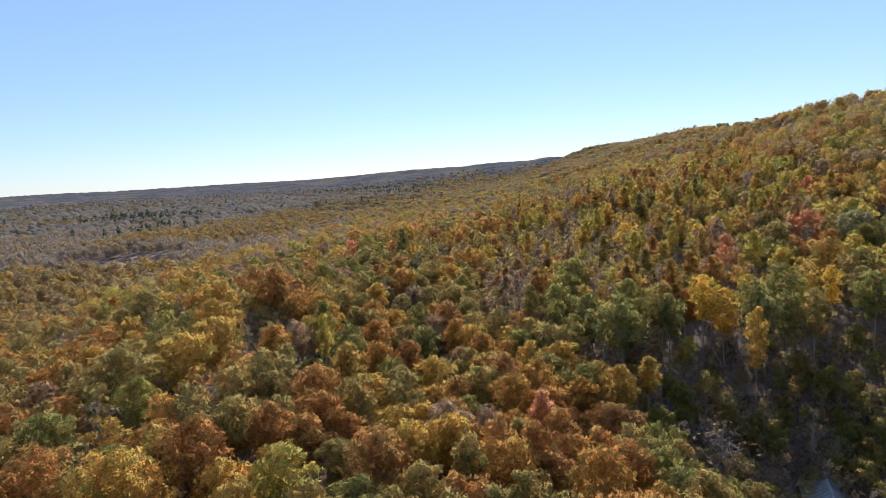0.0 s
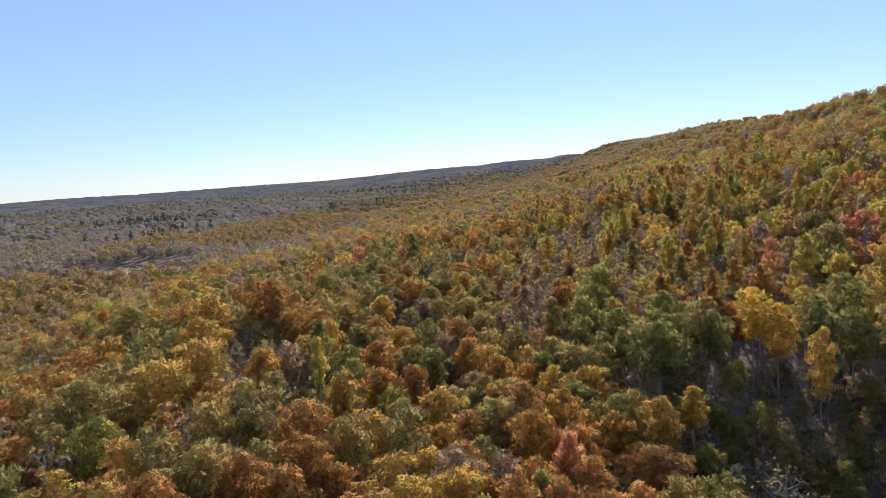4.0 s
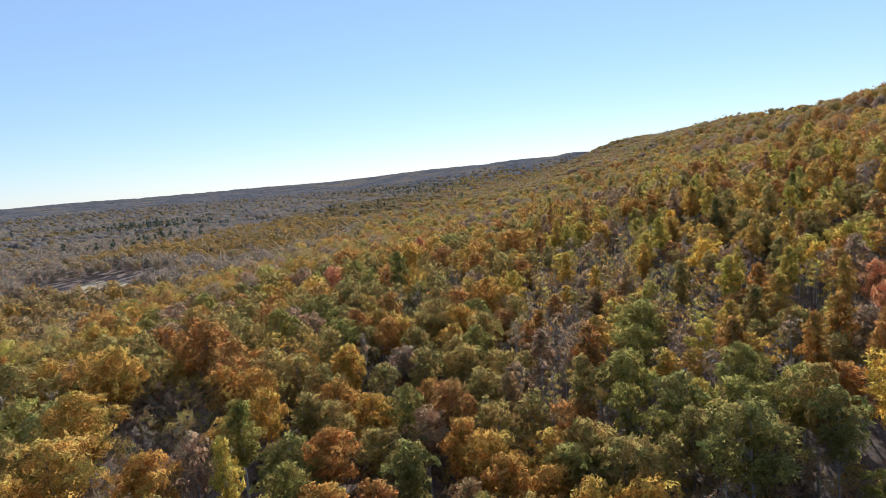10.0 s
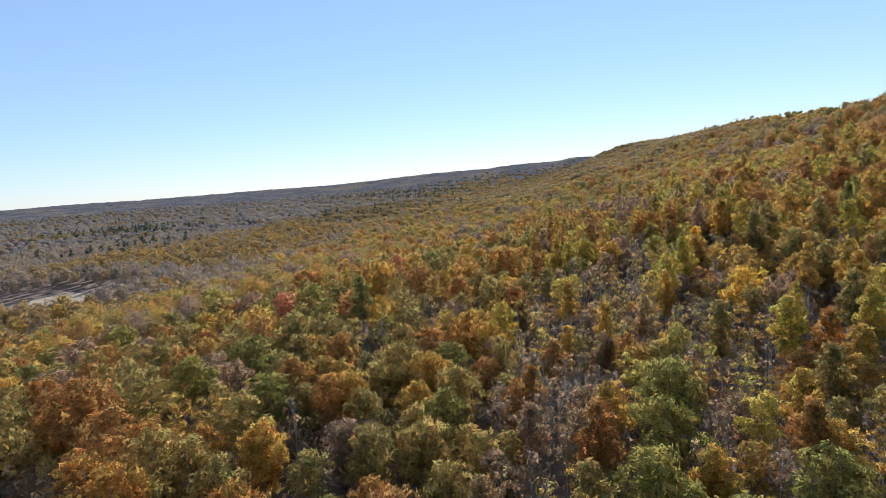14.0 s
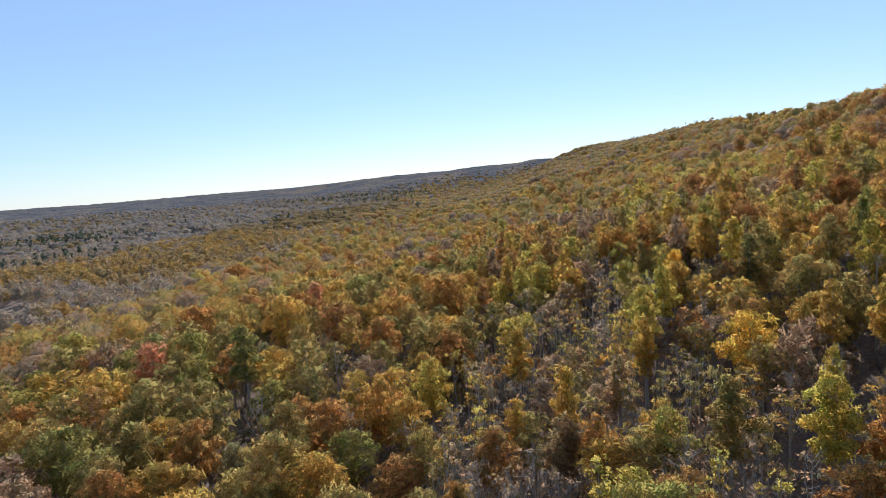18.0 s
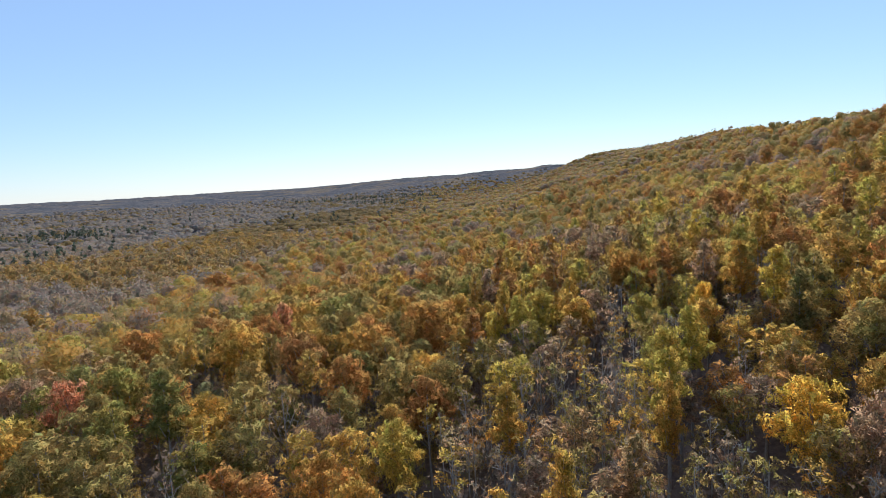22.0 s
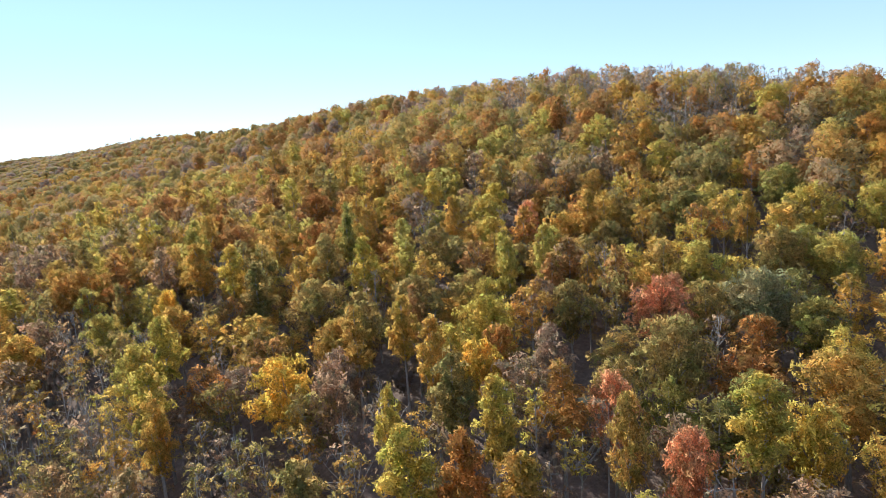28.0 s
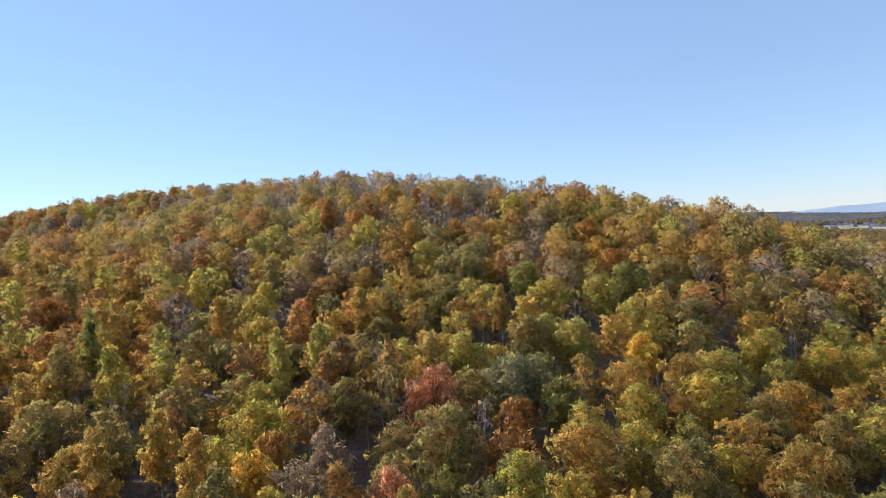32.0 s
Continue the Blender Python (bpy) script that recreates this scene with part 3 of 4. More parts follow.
def choose(x, y):
    """Kind and colour of the wood at a place: oaks on the bench, tulip trees on the slope, rusty oaks along the crest."""
    q = random.random() + 0.55 * patch(x, y, 22, 1)
    kq = random.random() + 0.3 * patch(x, y, 30, 2)
    if 18 < x < 78 and y < 148:
        colour = "green" if q < 0.7 else "olive"
        kind = "tall_maple_tree" if y > 132 else "maple_tree" if kq < 0.45 else "oak_tree" if kq < 0.7 else "hickory_tree"
    elif on_slope(x, y):
        colour = "dun" if q < 0.24 else "olive" if q < 0.54 else "gold" if q < 0.8 else "rust" if q < 0.9 else "lime"
        kind = "slender_tree" if kq < 0.52 else "hickory_tree" if kq < 0.76 else "bare_tree" if kq < 0.92 and x < 36 and y > 172 else "tulip_tree"
    elif y < 195 and x > 55:
        if y < 150 + 0.27 * x:
            colour = "lime" if q < 0.56 else "olive" if q < 0.66 else "gold" if q < 0.94 else "rust"
        else:
            colour = "lime" if q < 0.3 else "olive" if q < 0.6 else "green" if q < 0.78 else "gold" if q < 0.93 else "rust"
        kind = "oak_tree" if kq < 0.45 else "maple_tree" if kq < 0.8 else "hickory_tree" if kq < 1.0 else "bare_tree"
    elif x > 150 and y > 150 and kq < 0.42:
        colour, kind = "dun", "bare_tree"
    elif x > 105:
        if y > 225:
            colour = "gold" if q < 0.46 else "rust" if q < 0.68 else "olive" if q < 0.86 else "dun"
        else:
            colour = "gold" if q < 0.22 else "rust" if q < 0.46 else "olive" if q < 0.7 else "green" if q < 0.86 else "lime"
        kind = "oak_tree" if kq < 0.3 else "maple_tree" if kq < 0.6 else "hickory_tree" if kq < 0.95 else "bare_tree"
    elif x > 38 and y > 212:
        colour = "gold" if q < 0.44 else "rust" if q < 0.62 else "olive" if q < 0.78 else "lime" if q < 0.96 else "dun"
        kind = "tulip_tree" if kq < 0.25 else "hickory_tree" if kq < 0.45 else "maple_tree" if kq < 0.72 else "oak_tree" if kq < 0.95 else "bare_tree"
    elif y < 112 and x < 20:
        colour = "rust" if q < 0.4 else "olive" if q < 0.7 else "green" if q < 0.78 else "dun" if q < 0.84 else "gold"
        kind = "oak_tree" if kq < 0.6 else "maple_tree" if kq < 0.85 else "hickory_tree" if kq < 1.0 else "bare_tree"
    elif x > -12 and y < 152:
        colour = "olive" if q < 0.36 else "green" if q < 0.52 else "rust" if q < 0.8 else "gold"
        kind = "oak_tree" if kq < 0.5 else "maple_tree" if kq < 0.78 else "hickory_tree" if kq < 0.95 else "bare_tree"
    elif x > -12:
        colour = "lime" if q < 0.22 else "gold" if q < 0.42 else "olive" if q < 0.66 else "rust" if q < 0.88 else "dun"
        kind = "tulip_tree" if kq < 0.32 else "hickory_tree" if kq < 0.58 else "maple_tree" if kq < 0.72 else "oak_tree" if kq < 0.88 else "bare_tree"
    else:
        colour = "olive" if q < 0.36 else "rust" if q < 0.6 else "gold" if q < 0.84 else "green" if q < 0.97 else "dun"
        kind = "oak_tree" if kq < 0.62 else "maple_tree" if kq < 0.85 else "hickory_tree" if kq < 1.02 else "bare_tree"
    if kind in ("oak_tree", "maple_tree") and random.random() < 0.38:
        kind = "beech_tree"
    if kind == "bare_tree":
        colour = "dun"
    return kind, colour


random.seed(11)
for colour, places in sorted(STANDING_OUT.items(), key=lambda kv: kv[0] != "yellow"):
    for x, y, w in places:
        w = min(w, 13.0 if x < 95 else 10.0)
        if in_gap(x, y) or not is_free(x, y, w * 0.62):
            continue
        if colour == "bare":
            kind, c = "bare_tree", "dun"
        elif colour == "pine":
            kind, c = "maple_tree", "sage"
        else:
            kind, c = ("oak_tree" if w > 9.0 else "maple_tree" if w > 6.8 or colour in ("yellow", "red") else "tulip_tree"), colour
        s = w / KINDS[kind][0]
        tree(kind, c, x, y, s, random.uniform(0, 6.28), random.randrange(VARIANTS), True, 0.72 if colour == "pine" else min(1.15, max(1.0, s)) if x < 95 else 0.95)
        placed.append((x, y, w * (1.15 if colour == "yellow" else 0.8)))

# Trees round the ravine, and the bright yellow one up the slope: kind, colour, east, north, crown width, height of the top above sea level.
RAVINE = [
    ("tall_maple_tree", "yellow", 39.6, 142.0, 9.0, 73.0), ("tall_maple_tree", "yellow", 43.0, 138.5, 8.2, 70.5), ("tall_maple_tree", "lime", 50.5, 146.5, 7.0, 72.0),
    ("tall_maple_tree", "gold", 45.5, 126.0, 5.8, 69.0), ("tulip_tree", "gold", 23.8, 121.0, 5.8, 60.6), ("oak_tree", "rust", 15.3, 106.5, 12.5, 56.0),
    ("maple_tree", "gold", 14.5, 124.0, 6.6, 58.5), ("oak_tree", "gold", 12.5, 99.5, 8.0, 52.5), ("bare_tree", "dun", 34.5, 111.0, 12.0, 51.5),
    ("maple_tree", "yellow", 33.3, 217.5, 8.6, 78.0), ("tall_maple_tree", "yellow", 68.0, 146.0, 5.2, 73.5), ("hickory_tree", "olive", 36.0, 127.0, 5.0, 55.0), ("bare_tree", "dun", 52.0, 116.0, 8.0, 52.0),
]
for kind, colour, x, y, w, top in RAVINE:
    cw, ch, stem = KINDS[kind][:3]
    tree(kind, colour, x, y, w / cw, random.uniform(0, 6.28), random.randrange(VARIANTS), True, (top - height1(x, y)) / (stem + ch))
    placed.append((x, y, w * 1.1))


def in_ravine(x, y):
    """The deep hollow, where only low trees stand in the shade of the wall of woods beyond it."""
    return 20 + max(0, 108 - y) * 0.2 < x < 76 and y < 134


def on_slope(x, y):
    """The steep ground with slender, thin-leaved trees."""
    return -16 < x < (58 if y < 204 else 36) and 150 + 0.25 * x < y < 258


STEP = 3.6
CAP = 285
counts = {}
over = []
sites = []
for j in range(int(290 / (STEP * 0.87))):
    for i in range(int(345 / STEP)):
        x = -140 + (i + 0.5 * (j % 2)) * STEP + random.uniform(-2.0, 2.0)
        y = 58 + j * STEP * 0.87 + random.uniform(-2.0, 2.0)
        d = min(math.hypot(x - 2, y - 149), math.hypot(x - 2, y - 60), abs(x) + (0 if 60 < y < 200 else 60))
        sites.append((d, x, y))
sites.sort()
for d, x, y in sites:
    kind, colour = choose(x, y)
    if in_ravine(x, y):
        s, gap = random.uniform(0.42, 0.62), 6.0
    elif on_slope(x, y):
        s, gap = random.uniform(0.8, 1.1), 3.5
    elif x < -16 or x > 55 and y < 195:
        s, gap = random.uniform(0.82, 1.12), 5.8
    else:
        s, gap = random.uniform(0.72, 1.06), 4.7
    if in_gap(x, y) or not is_free(x, y, gap * s):
        continue
    placed.append((x, y, gap * s))
    if counts.get(kind, 0) >= CAP:
        if kind not in ("slender_tree", "bare_tree"):
            over.append((x, y, s))
        continue
    counts[kind] = counts.get(kind, 0) + 1
    tree(kind, colour, x, y, s, random.uniform(0, 6.28), random.randrange(VARIANTS), d < 50, s if in_ravine(x, y) else random.uniform(0.78, 0.95) if kind == "tall_maple_tree" else random.uniform(0.74, 0.94) if on_slope(x, y) else random.uniform(0.8, 1.0) if x < 95 else min(s, 0.95))


# ---- woods farther off, joined ----
def woods(name, places, kind, n, leaf, mat, seed, label, bunches=0):
    rng = np.random.default_rng(seed)
    cw, ch, stem, nl, widest, conical = KINDS[kind][:6]
    temps = []
    for v in range(5):
        lobes = crown_lobes(rng, cw, ch, nl, widest, conical)
        cv, cq, cn = crown_cards(rng, lobes, n, leaf, 0.6, ruffle=0.12)
        if bunches:
            cv, cq, cn = join((cv, cq, cn), lumps(rng, cw * (1.0 if bunches == 1 else 0.86 if bunches > 4 else 0.74), ch * (0.86 if bunches == 4 else 1.0), bunches))
        temps.append((cv + np.array([0, 0, stem]), cq, cn + np.array([0, 0, 0.9 if bunches == 1 else 0.55])))
    zs = height([p[0] for p in places], [p[1] for p in places])
    vs, tones, fs, ns, base = [], [], [], [], 0
    for (x, y, s), z in zip(places, zs):
        a = rng.uniform(0, 6.28)
        c, sn = math.cos(a) * s, math.sin(a) * s
        t, tq, tn = temps[rng.integers(5)]
        fs.append(tq + base)
        base += len(t)
        vs.append(np.stack([t[:, 0] * c - t[:, 1] * sn + x, t[:, 0] * sn + t[:, 1] * c + y, t[:, 2] * min(s, 1.15) + z - (4.2 * s if s < 0.8 else 0)], -1))
        ns.append(np.stack([(tn[:, 0] * c - tn[:, 1] * sn) / s, (tn[:, 0] * sn + tn[:, 1] * c) / s, tn[:, 2]], -1))
        tones.append(np.full(len(t), (rng.uniform(0, 1) + 0.5 * noise.noise(Vector((x / 60, y / 60, seed)))) % 1.0))
    vs = np.concatenate(vs)
    ob = new(name, mesh_from(name, vs, np.concatenate(fs), mat, np.concatenate(tones), normals=np.concatenate(ns)))
    return tagged(ob, label, "woods", kind="stuff")


def in_view(x, y, margin=4):
    """Whether a place lies in the sector that the flight looks over."""
    a = math.degrees(math.atan2(x, y + 5))
    b = math.degrees(math.atan2(x, y - 150))
    return -50 - margin < a < 30 + margin and y > 40 or (-20 < b < 102 + margin)


def is_golden(x, y):
    """Where the valley woods are still golden rather than bare."""
    w = patch(x, y, 120, 4) + random.uniform(-0.35, 0.35)
    near = y < 322 + 26 * w
    rim = x > -170 - 26 * w and y < 800
    far_side = x > -385 + 26 * w and y > 440 + 26 * w and w > -0.3
    return near or rim or far_side or patch(x, y, 85, 6) + random.uniform(-0.3, 0.3) > 0.45


def in_field(x, y, grow):
    a, b = x + 288, y - 374
    u1, v1 = a * -0.77 + b * 0.64, a * 0.64 + b * 0.77
    return (u1 / 62) ** 2 + (v1 / 36) ** 2 < grow ** 2


random.seed(5)
near_woods, near_valley, near_grey = [], [], []
ST = 9.2
for j in range(int(900 / ST)):
    for i in range(int(1400 / ST)):
        x = -800 + i * ST + random.uniform(-3, 3)
        y = 40 + j * ST + random.uniform(-3, 3)
        if -142 < x < 205 and 55 < y < 348 or not in_view(x, y):
            continue
        r = math.hypot(x, y - 60)
        if r > 760 or x > 330 or (x > 240 and y > 200):
            continue
        if in_field(x, y, 1.12):
            continue
        s = random.uniform(0.82, 1.12) if x < -150 else random.uniform(0.72, 1.0)
        if x < -150 - 0.12 * (y - 260):
            (near_valley if is_golden(x, y) else near_grey).append((x, y, s))
        else:
            near_woods.append((x, y, s))
RIDGE_LEAF = leaf_material("ridge_leaves", TONES["rust"] + TONES["gold"] + TONES["olive"] + TONES["dun"] + TONES["lime"][:1], 0.42, True, 0.34, 0.55)
behind = []
for j in range(34):
    for i in range(72):
        x, y = -250 + i * 6.8 + random.uniform(-2.2, 2.2), -165 + j * 6.6 + random.uniform(-2.2, 2.2)
        if y < 56:
            behind.append((x, y, random.uniform(0.82, 1.12)))
woods("woods_behind", behind, "oak_tree", 44, 1.25, RIDGE_LEAF, 21, "rust, gold and olive autumn woods down the slope", 3)
woods("crest_woods", over, "oak_tree", 420, 0.8, RIDGE_LEAF, 9, "rust and gold autumn trees close along the crest")
ridge_woods = [p for p in near_woods if p[1] < 520]
near_woods = [p for p in near_woods if p[1] >= 520]
woods("ridge_woods", ridge_woods, "oak_tree", 110, 0.95, RIDGE_LEAF, 11, "rust, gold and olive autumn trees up the ridge side", 7)
woods("far_woods", near_woods, "oak_tree", 40, 1.2, FAR_LEAF["bright"], 1, "orange, gold and olive autumn woods along the ridge", 5)
woods("valley_woods", near_valley, "oak_tree", 190, 0.95, FAR_LEAF["valley"], 2, "pale golden autumn woods on the valley floor", 4)
woods("bare_woods", near_grey, "oak_tree", 130, 0.95, FAR_LEAF["grey"], 3, "grey-brown leafless woods on the valley floor", 4)

def in_far_field(x, y, grow=1.0):
    """Open farmland on the plain to the east."""
    return ((x - 1820) / 420) ** 2 + ((y + 110) / 75) ** 2 < grow or ((x - 2500) / 200) ** 2 + ((y + 330) / 90) ** 2 < grow


dist_bright, dist_grey, dist_gold = [], [], []
random.seed(6)
for k in range(36000):
    r = math.sqrt(random.uniform(700 ** 2, 2700 ** 2))
    if random.random() < (r - 950) / 1650:
        continue
    a = radians(random.uniform(-54, 32) if k % 5 else random.uniform(80, 106))
    x, y = r * math.sin(a), 60 + r * math.cos(a)
    if a > radians(34) and (x < 330 or a < radians(80)):
        continue
    if in_far_field(x, y):
        continue
    s = random.uniform(1.0, 1.5)
    edge = -150 - 0.12 * (y - 260)
    if x > edge - 80 * patch(x, y, 200, 5) and x < 420 and y < 2300:
        dist_bright.append((x, y, s))
    elif is_golden(x, y) or patch(x, y, 160, 6) + random.uniform(-0.25, 0.25) > 0.36:
        dist_gold.append((x, y, s))
    else:
        dist_grey.append((x, y, s))
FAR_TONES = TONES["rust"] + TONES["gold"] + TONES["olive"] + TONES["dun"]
GREY_TONES = [(0.31, 0.27, 0.245), (0.33, 0.275, 0.23), (0.295, 0.27, 0.265), (0.36, 0.28, 0.19)]
# Ridge tones cut to 0.72: leaf self-shade that smooth crowns lack, put into colour.
woods("distant_woods", dist_bright, "maple_tree", 3, 1.3, leaf_material("distant_self_shaded_leaves", [tuple(0.72 * q for q in c) for c in FAR_TONES], 0.42, True, 1.0, 0.66), 4, "distant autumn woods of mixed gold and rust", 1)
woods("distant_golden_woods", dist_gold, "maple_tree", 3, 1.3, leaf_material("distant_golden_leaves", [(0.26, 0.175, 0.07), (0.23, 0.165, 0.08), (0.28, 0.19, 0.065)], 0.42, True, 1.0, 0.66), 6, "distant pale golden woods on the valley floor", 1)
woods("distant_bare_woods", dist_grey, "maple_tree", 3, 1.3, leaf_material("distant_bare_twigs", GREY_TONES, 0.55, True, 1.0, 0.72), 5, "distant grey-brown leafless woods over the plain", 1)


pine_spots = []
random.seed(31)
for cx, cy, sx, sy, n in ((-575, 815, 38, 28, 34), (-640, 900, 60, 30, 30), (-700, 850, 60, 40, 22), (-390, 1550, 60, 50, 40), (-500, 1860, 150, 45, 110), (-300, 980, 70, 40, 16), (-408, 590, 14, 45, 30)):
    for k in range(n):
        pine_spots.append((random.gauss(cx, sx), random.gauss(cy, sy), random.uniform(0.9, 1.3)))
for k in range(45):
    a, r = radians(random.uniform(-52, -8)), random.uniform(800, 1700)
    pine_spots.append((r * math.sin(a), 60 + r * math.cos(a), random.uniform(0.8, 1.2)))
woods("pine_woods", pine_spots, "pine_tree", 40, 1.6, leaf_material("distant_needles", [(0.085, 0.105, 0.075), (0.10, 0.115, 0.08)], 0.2, True, 0.8, 0.7), 14, "scattered dark green pines among leafless woods")


def far_canopy_material():
    """Leafless and autumn woods to the horizon, crown by crown too small to tell apart. Distance haze is painted in as
    blue-grey.
    """
    m, nt, bsdf, out = material("haze_tinted_far_woods")
    co = nt.nodes.new("ShaderNodeTexCoord")
    crowns = node(nt, "ShaderNodeTexNoise", Scale=0.09, Detail=3.0, Roughness=0.65)
    stands = node(nt, "ShaderNodeTexNoise", Scale=0.007, Detail=6.0, Roughness=0.6)
    for n in (crowns, stands):
        nt.links.new(co.outputs["Object"], n.inputs["Vector"])
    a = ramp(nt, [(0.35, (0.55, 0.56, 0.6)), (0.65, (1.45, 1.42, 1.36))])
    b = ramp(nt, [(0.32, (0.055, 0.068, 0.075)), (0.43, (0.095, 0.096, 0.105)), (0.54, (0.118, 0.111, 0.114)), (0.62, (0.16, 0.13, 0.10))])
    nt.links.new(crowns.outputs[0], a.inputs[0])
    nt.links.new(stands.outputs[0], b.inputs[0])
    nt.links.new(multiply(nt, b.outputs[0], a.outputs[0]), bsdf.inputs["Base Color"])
    bsdf.inputs["Roughness"].default_value = 1.0
    bsdf.inputs["Specular IOR Level"].default_value = 0.0
    bump = node(nt, "ShaderNodeBump", Strength=0.7, Distance=3.0)
    nt.links.new(crowns.outputs[0], bump.inputs["Height"])
    nt.links.new(bump.outputs[0], bsdf.inputs["Normal"])
    return m


rs = 1000 * (4880 / 1000) ** np.linspace(0, 1, 170)
az = np.radians(np.concatenate([np.linspace(-58, 36, 420), np.linspace(36.5, 78, 20), np.linspace(78.3, 116, 150)]))
RR, AZ = np.meshgrid(rs, az)
rng = np.random.default_rng(3)
RR += rng.uniform(-0.006, 0.006, RR.shape) * RR
AZ += rng.uniform(-0.0016, 0.0016, AZ.shape)
px, py = (RR * np.sin(AZ)).ravel(), (60 + RR * np.cos(AZ)).ravel()
pz = height(px, py) + 9 * np.clip((RR.ravel() - 1000) / 500, -0.2, 1) + 1.5 * np.sin(px / 41) * np.sin(py / 57) + rng.uniform(-2.5, 1.5, px.size)
open_land = np.array([in_far_field(a, b) for a, b in zip(px, py)])
pz[open_land] -= 14
ix = np.arange(px.size).reshape(RR.shape)
cq = np.stack([ix[:-1, :-1], ix[1:, :-1], ix[1:, 1:], ix[:-1, 1:]], -1).reshape(-1, 4)
far_sheet = new("haze_tinted_far_woods", mesh_from("haze_tinted_far_woods", np.stack([px, py, pz], -1), cq, far_canopy_material(), smooth=True))
tagged(far_sheet, "grey-brown woods over the plain to the horizon, haze painted in", "woods", kind="stuff")

# ---- brush under the trees ----
random.seed(8)
brush = []
for k in range(5200):
    x, y = random.uniform(-135, 195), random.uniform(60, 335)
    if ((x - 45) / 32) ** 2 + ((y - 108) / 26) ** 2 > 1 or k % 3:
        if 0 < x < 105 and 140 < y < 265 and k % 2:
            continue
        brush.append((x, y, random.uniform(0.35, 0.78)))
for k in range(420):
    brush.append((random.uniform(20, 84), random.uniform(84, 146), random.uniform(0.35, 0.6)))
for k in range(900):
    brush.append((random.uniform(160, 232), random.uniform(60, 345), random.uniform(0.6, 0.79)))
woods("brush", brush, "maple_tree", 38, 1.6, leaf_material("brush_leaves", TONES["dun"] + TONES["olive"] + [(0.16, 0.12, 0.08), (0.20, 0.16, 0.13), (0.24, 0.20, 0.165), (0.26, 0.21, 0.16)], 0.5, True, 0.22, 0.5), 7, "brown and olive saplings and brush under the trees")


# ---- the field, the cabin and small things ----
def field_material():
    m, nt, bsdf, out = material("dry_straw_grass")
    co = nt.nodes.new("ShaderNodeTexCoord")
    n = node(nt, "ShaderNodeTexNoise", Scale=0.12, Detail=7.0, Roughness=0.65)
    nt.links.new(co.outputs["Object"], n.inputs["Vector"])
    r = ramp(nt, [(0.3, (0.24, 0.19, 0.125)), (0.5, (0.36, 0.285, 0.185)), (0.72, (0.44, 0.35, 0.235))])
    nt.links.new(n.outputs[0], r.inputs[0])
    nt.links.new(r.outputs[0], bsdf.inputs["Base Color"])
    bsdf.inputs["Roughness"].default_value = 0.95
    return m


fv = [(0.0, 0.0)]
for ring in range(1, 7):
    for k in range(36):
        a = 2 * math.pi * k / 36
        wob = 1 + 0.10 * math.sin(3 * a + 1) + 0.06 * math.sin(7 * a)
        u1, v1 = 50 * ring / 6 * wob * math.cos(a), 21 * ring / 6 * wob * math.sin(a)
        fv.append((u1 * -0.77 + v1 * 0.64, u1 * 0.64 + v1 * 0.77))
fx, fy = np.array([p[0] for p in fv]) - 301, np.array([p[1] for p in fv]) + 390
fz = height(fx, fy) + 0.5
bm = bmesh.new()
bv = [bm.verts.new(p) for p in zip(fx, fy, fz)]
for k in range(36):
    bm.faces.new((bv[0], bv[1 + k], bv[1 + (k + 1) % 36]))
    for ring in range(5):
        a, b = 1 + ring * 36, 37 + ring * 36
        bm.faces.new((bv[a + k], bv[b + k], bv[b + (k + 1) % 36], bv[a + (k + 1) % 36]))
bmesh.ops.recalc_face_normals(bm, faces=bm.faces[:])
fme = bpy.data.meshes.new("field")
bm.to_mesh(fme)
bm.free()
fme.materials.append(field_material())
tagged(new("field", fme), "straw-coloured open field on the valley floor", "field", kind="structure")
for cx, cy, hx, hy in ((1820, -110, 440, 80), (2500, -330, 210, 95)):
    n = 24
    us = np.linspace(-1, 1, n)
    FX, FY = np.meshgrid(cx + hx * us, cy + hy * us)
    FZ = height(FX.ravel(), FY.ravel()) + 0.6
    fi = np.arange(n * n).reshape(n, n)
    far_field = new("field", mesh_from("field", np.stack([FX.ravel(), FY.ravel(), FZ], -1), np.stack([fi[:-1, :-1], fi[:-1, 1:], fi[1:, 1:], fi[1:, :-1]], -1).reshape(-1, 4), bpy.data.materials["dry_straw_grass"], smooth=True))
    tagged(far_field, "pale dry farm field on the distant plain", "field", kind="structure")


def part(name, bm, mat, parent, label=""):
    me = bpy.data.meshes.new(name)
    bm.to_mesh(me)
    bm.free()
    me.materials.append(mat)
    ob = new(name, me)
    ob.parent = parent
    if label:
        ob["label"] = label
    return ob


def box(size, m):
    bm = bmesh.new()
    bmesh.ops.create_cube(bm, size=1, matrix=m @ Matrix.Diagonal((*size, 1)))
    bmesh.ops.bevel(bm, geom=bm.edges[:], offset=min(size) * 0.12, segments=1, affect="EDGES")
    return bm


def metal_roof_material():
    m, nt, bsdf, out = material("weathered_metal_roof")
    co = nt.nodes.new("ShaderNodeTexCoord")
    n = node(nt, "ShaderNodeTexNoise", Scale=1.3, Detail=6.0)
    nt.links.new(co.outputs["Object"], n.inputs["Vector"])
    r = ramp(nt, [(0.3, (0.20, 0.21, 0.23)), (0.7, (0.32, 0.33, 0.35))])
    nt.links.new(n.outputs[0], r.inputs[0])
    nt.links.new(r.outputs[0], bsdf.inputs["Base Color"])
    bsdf.inputs["Roughness"].default_value = 0.7
    bsdf.inputs["Metallic"].default_value = 0.1
    return m


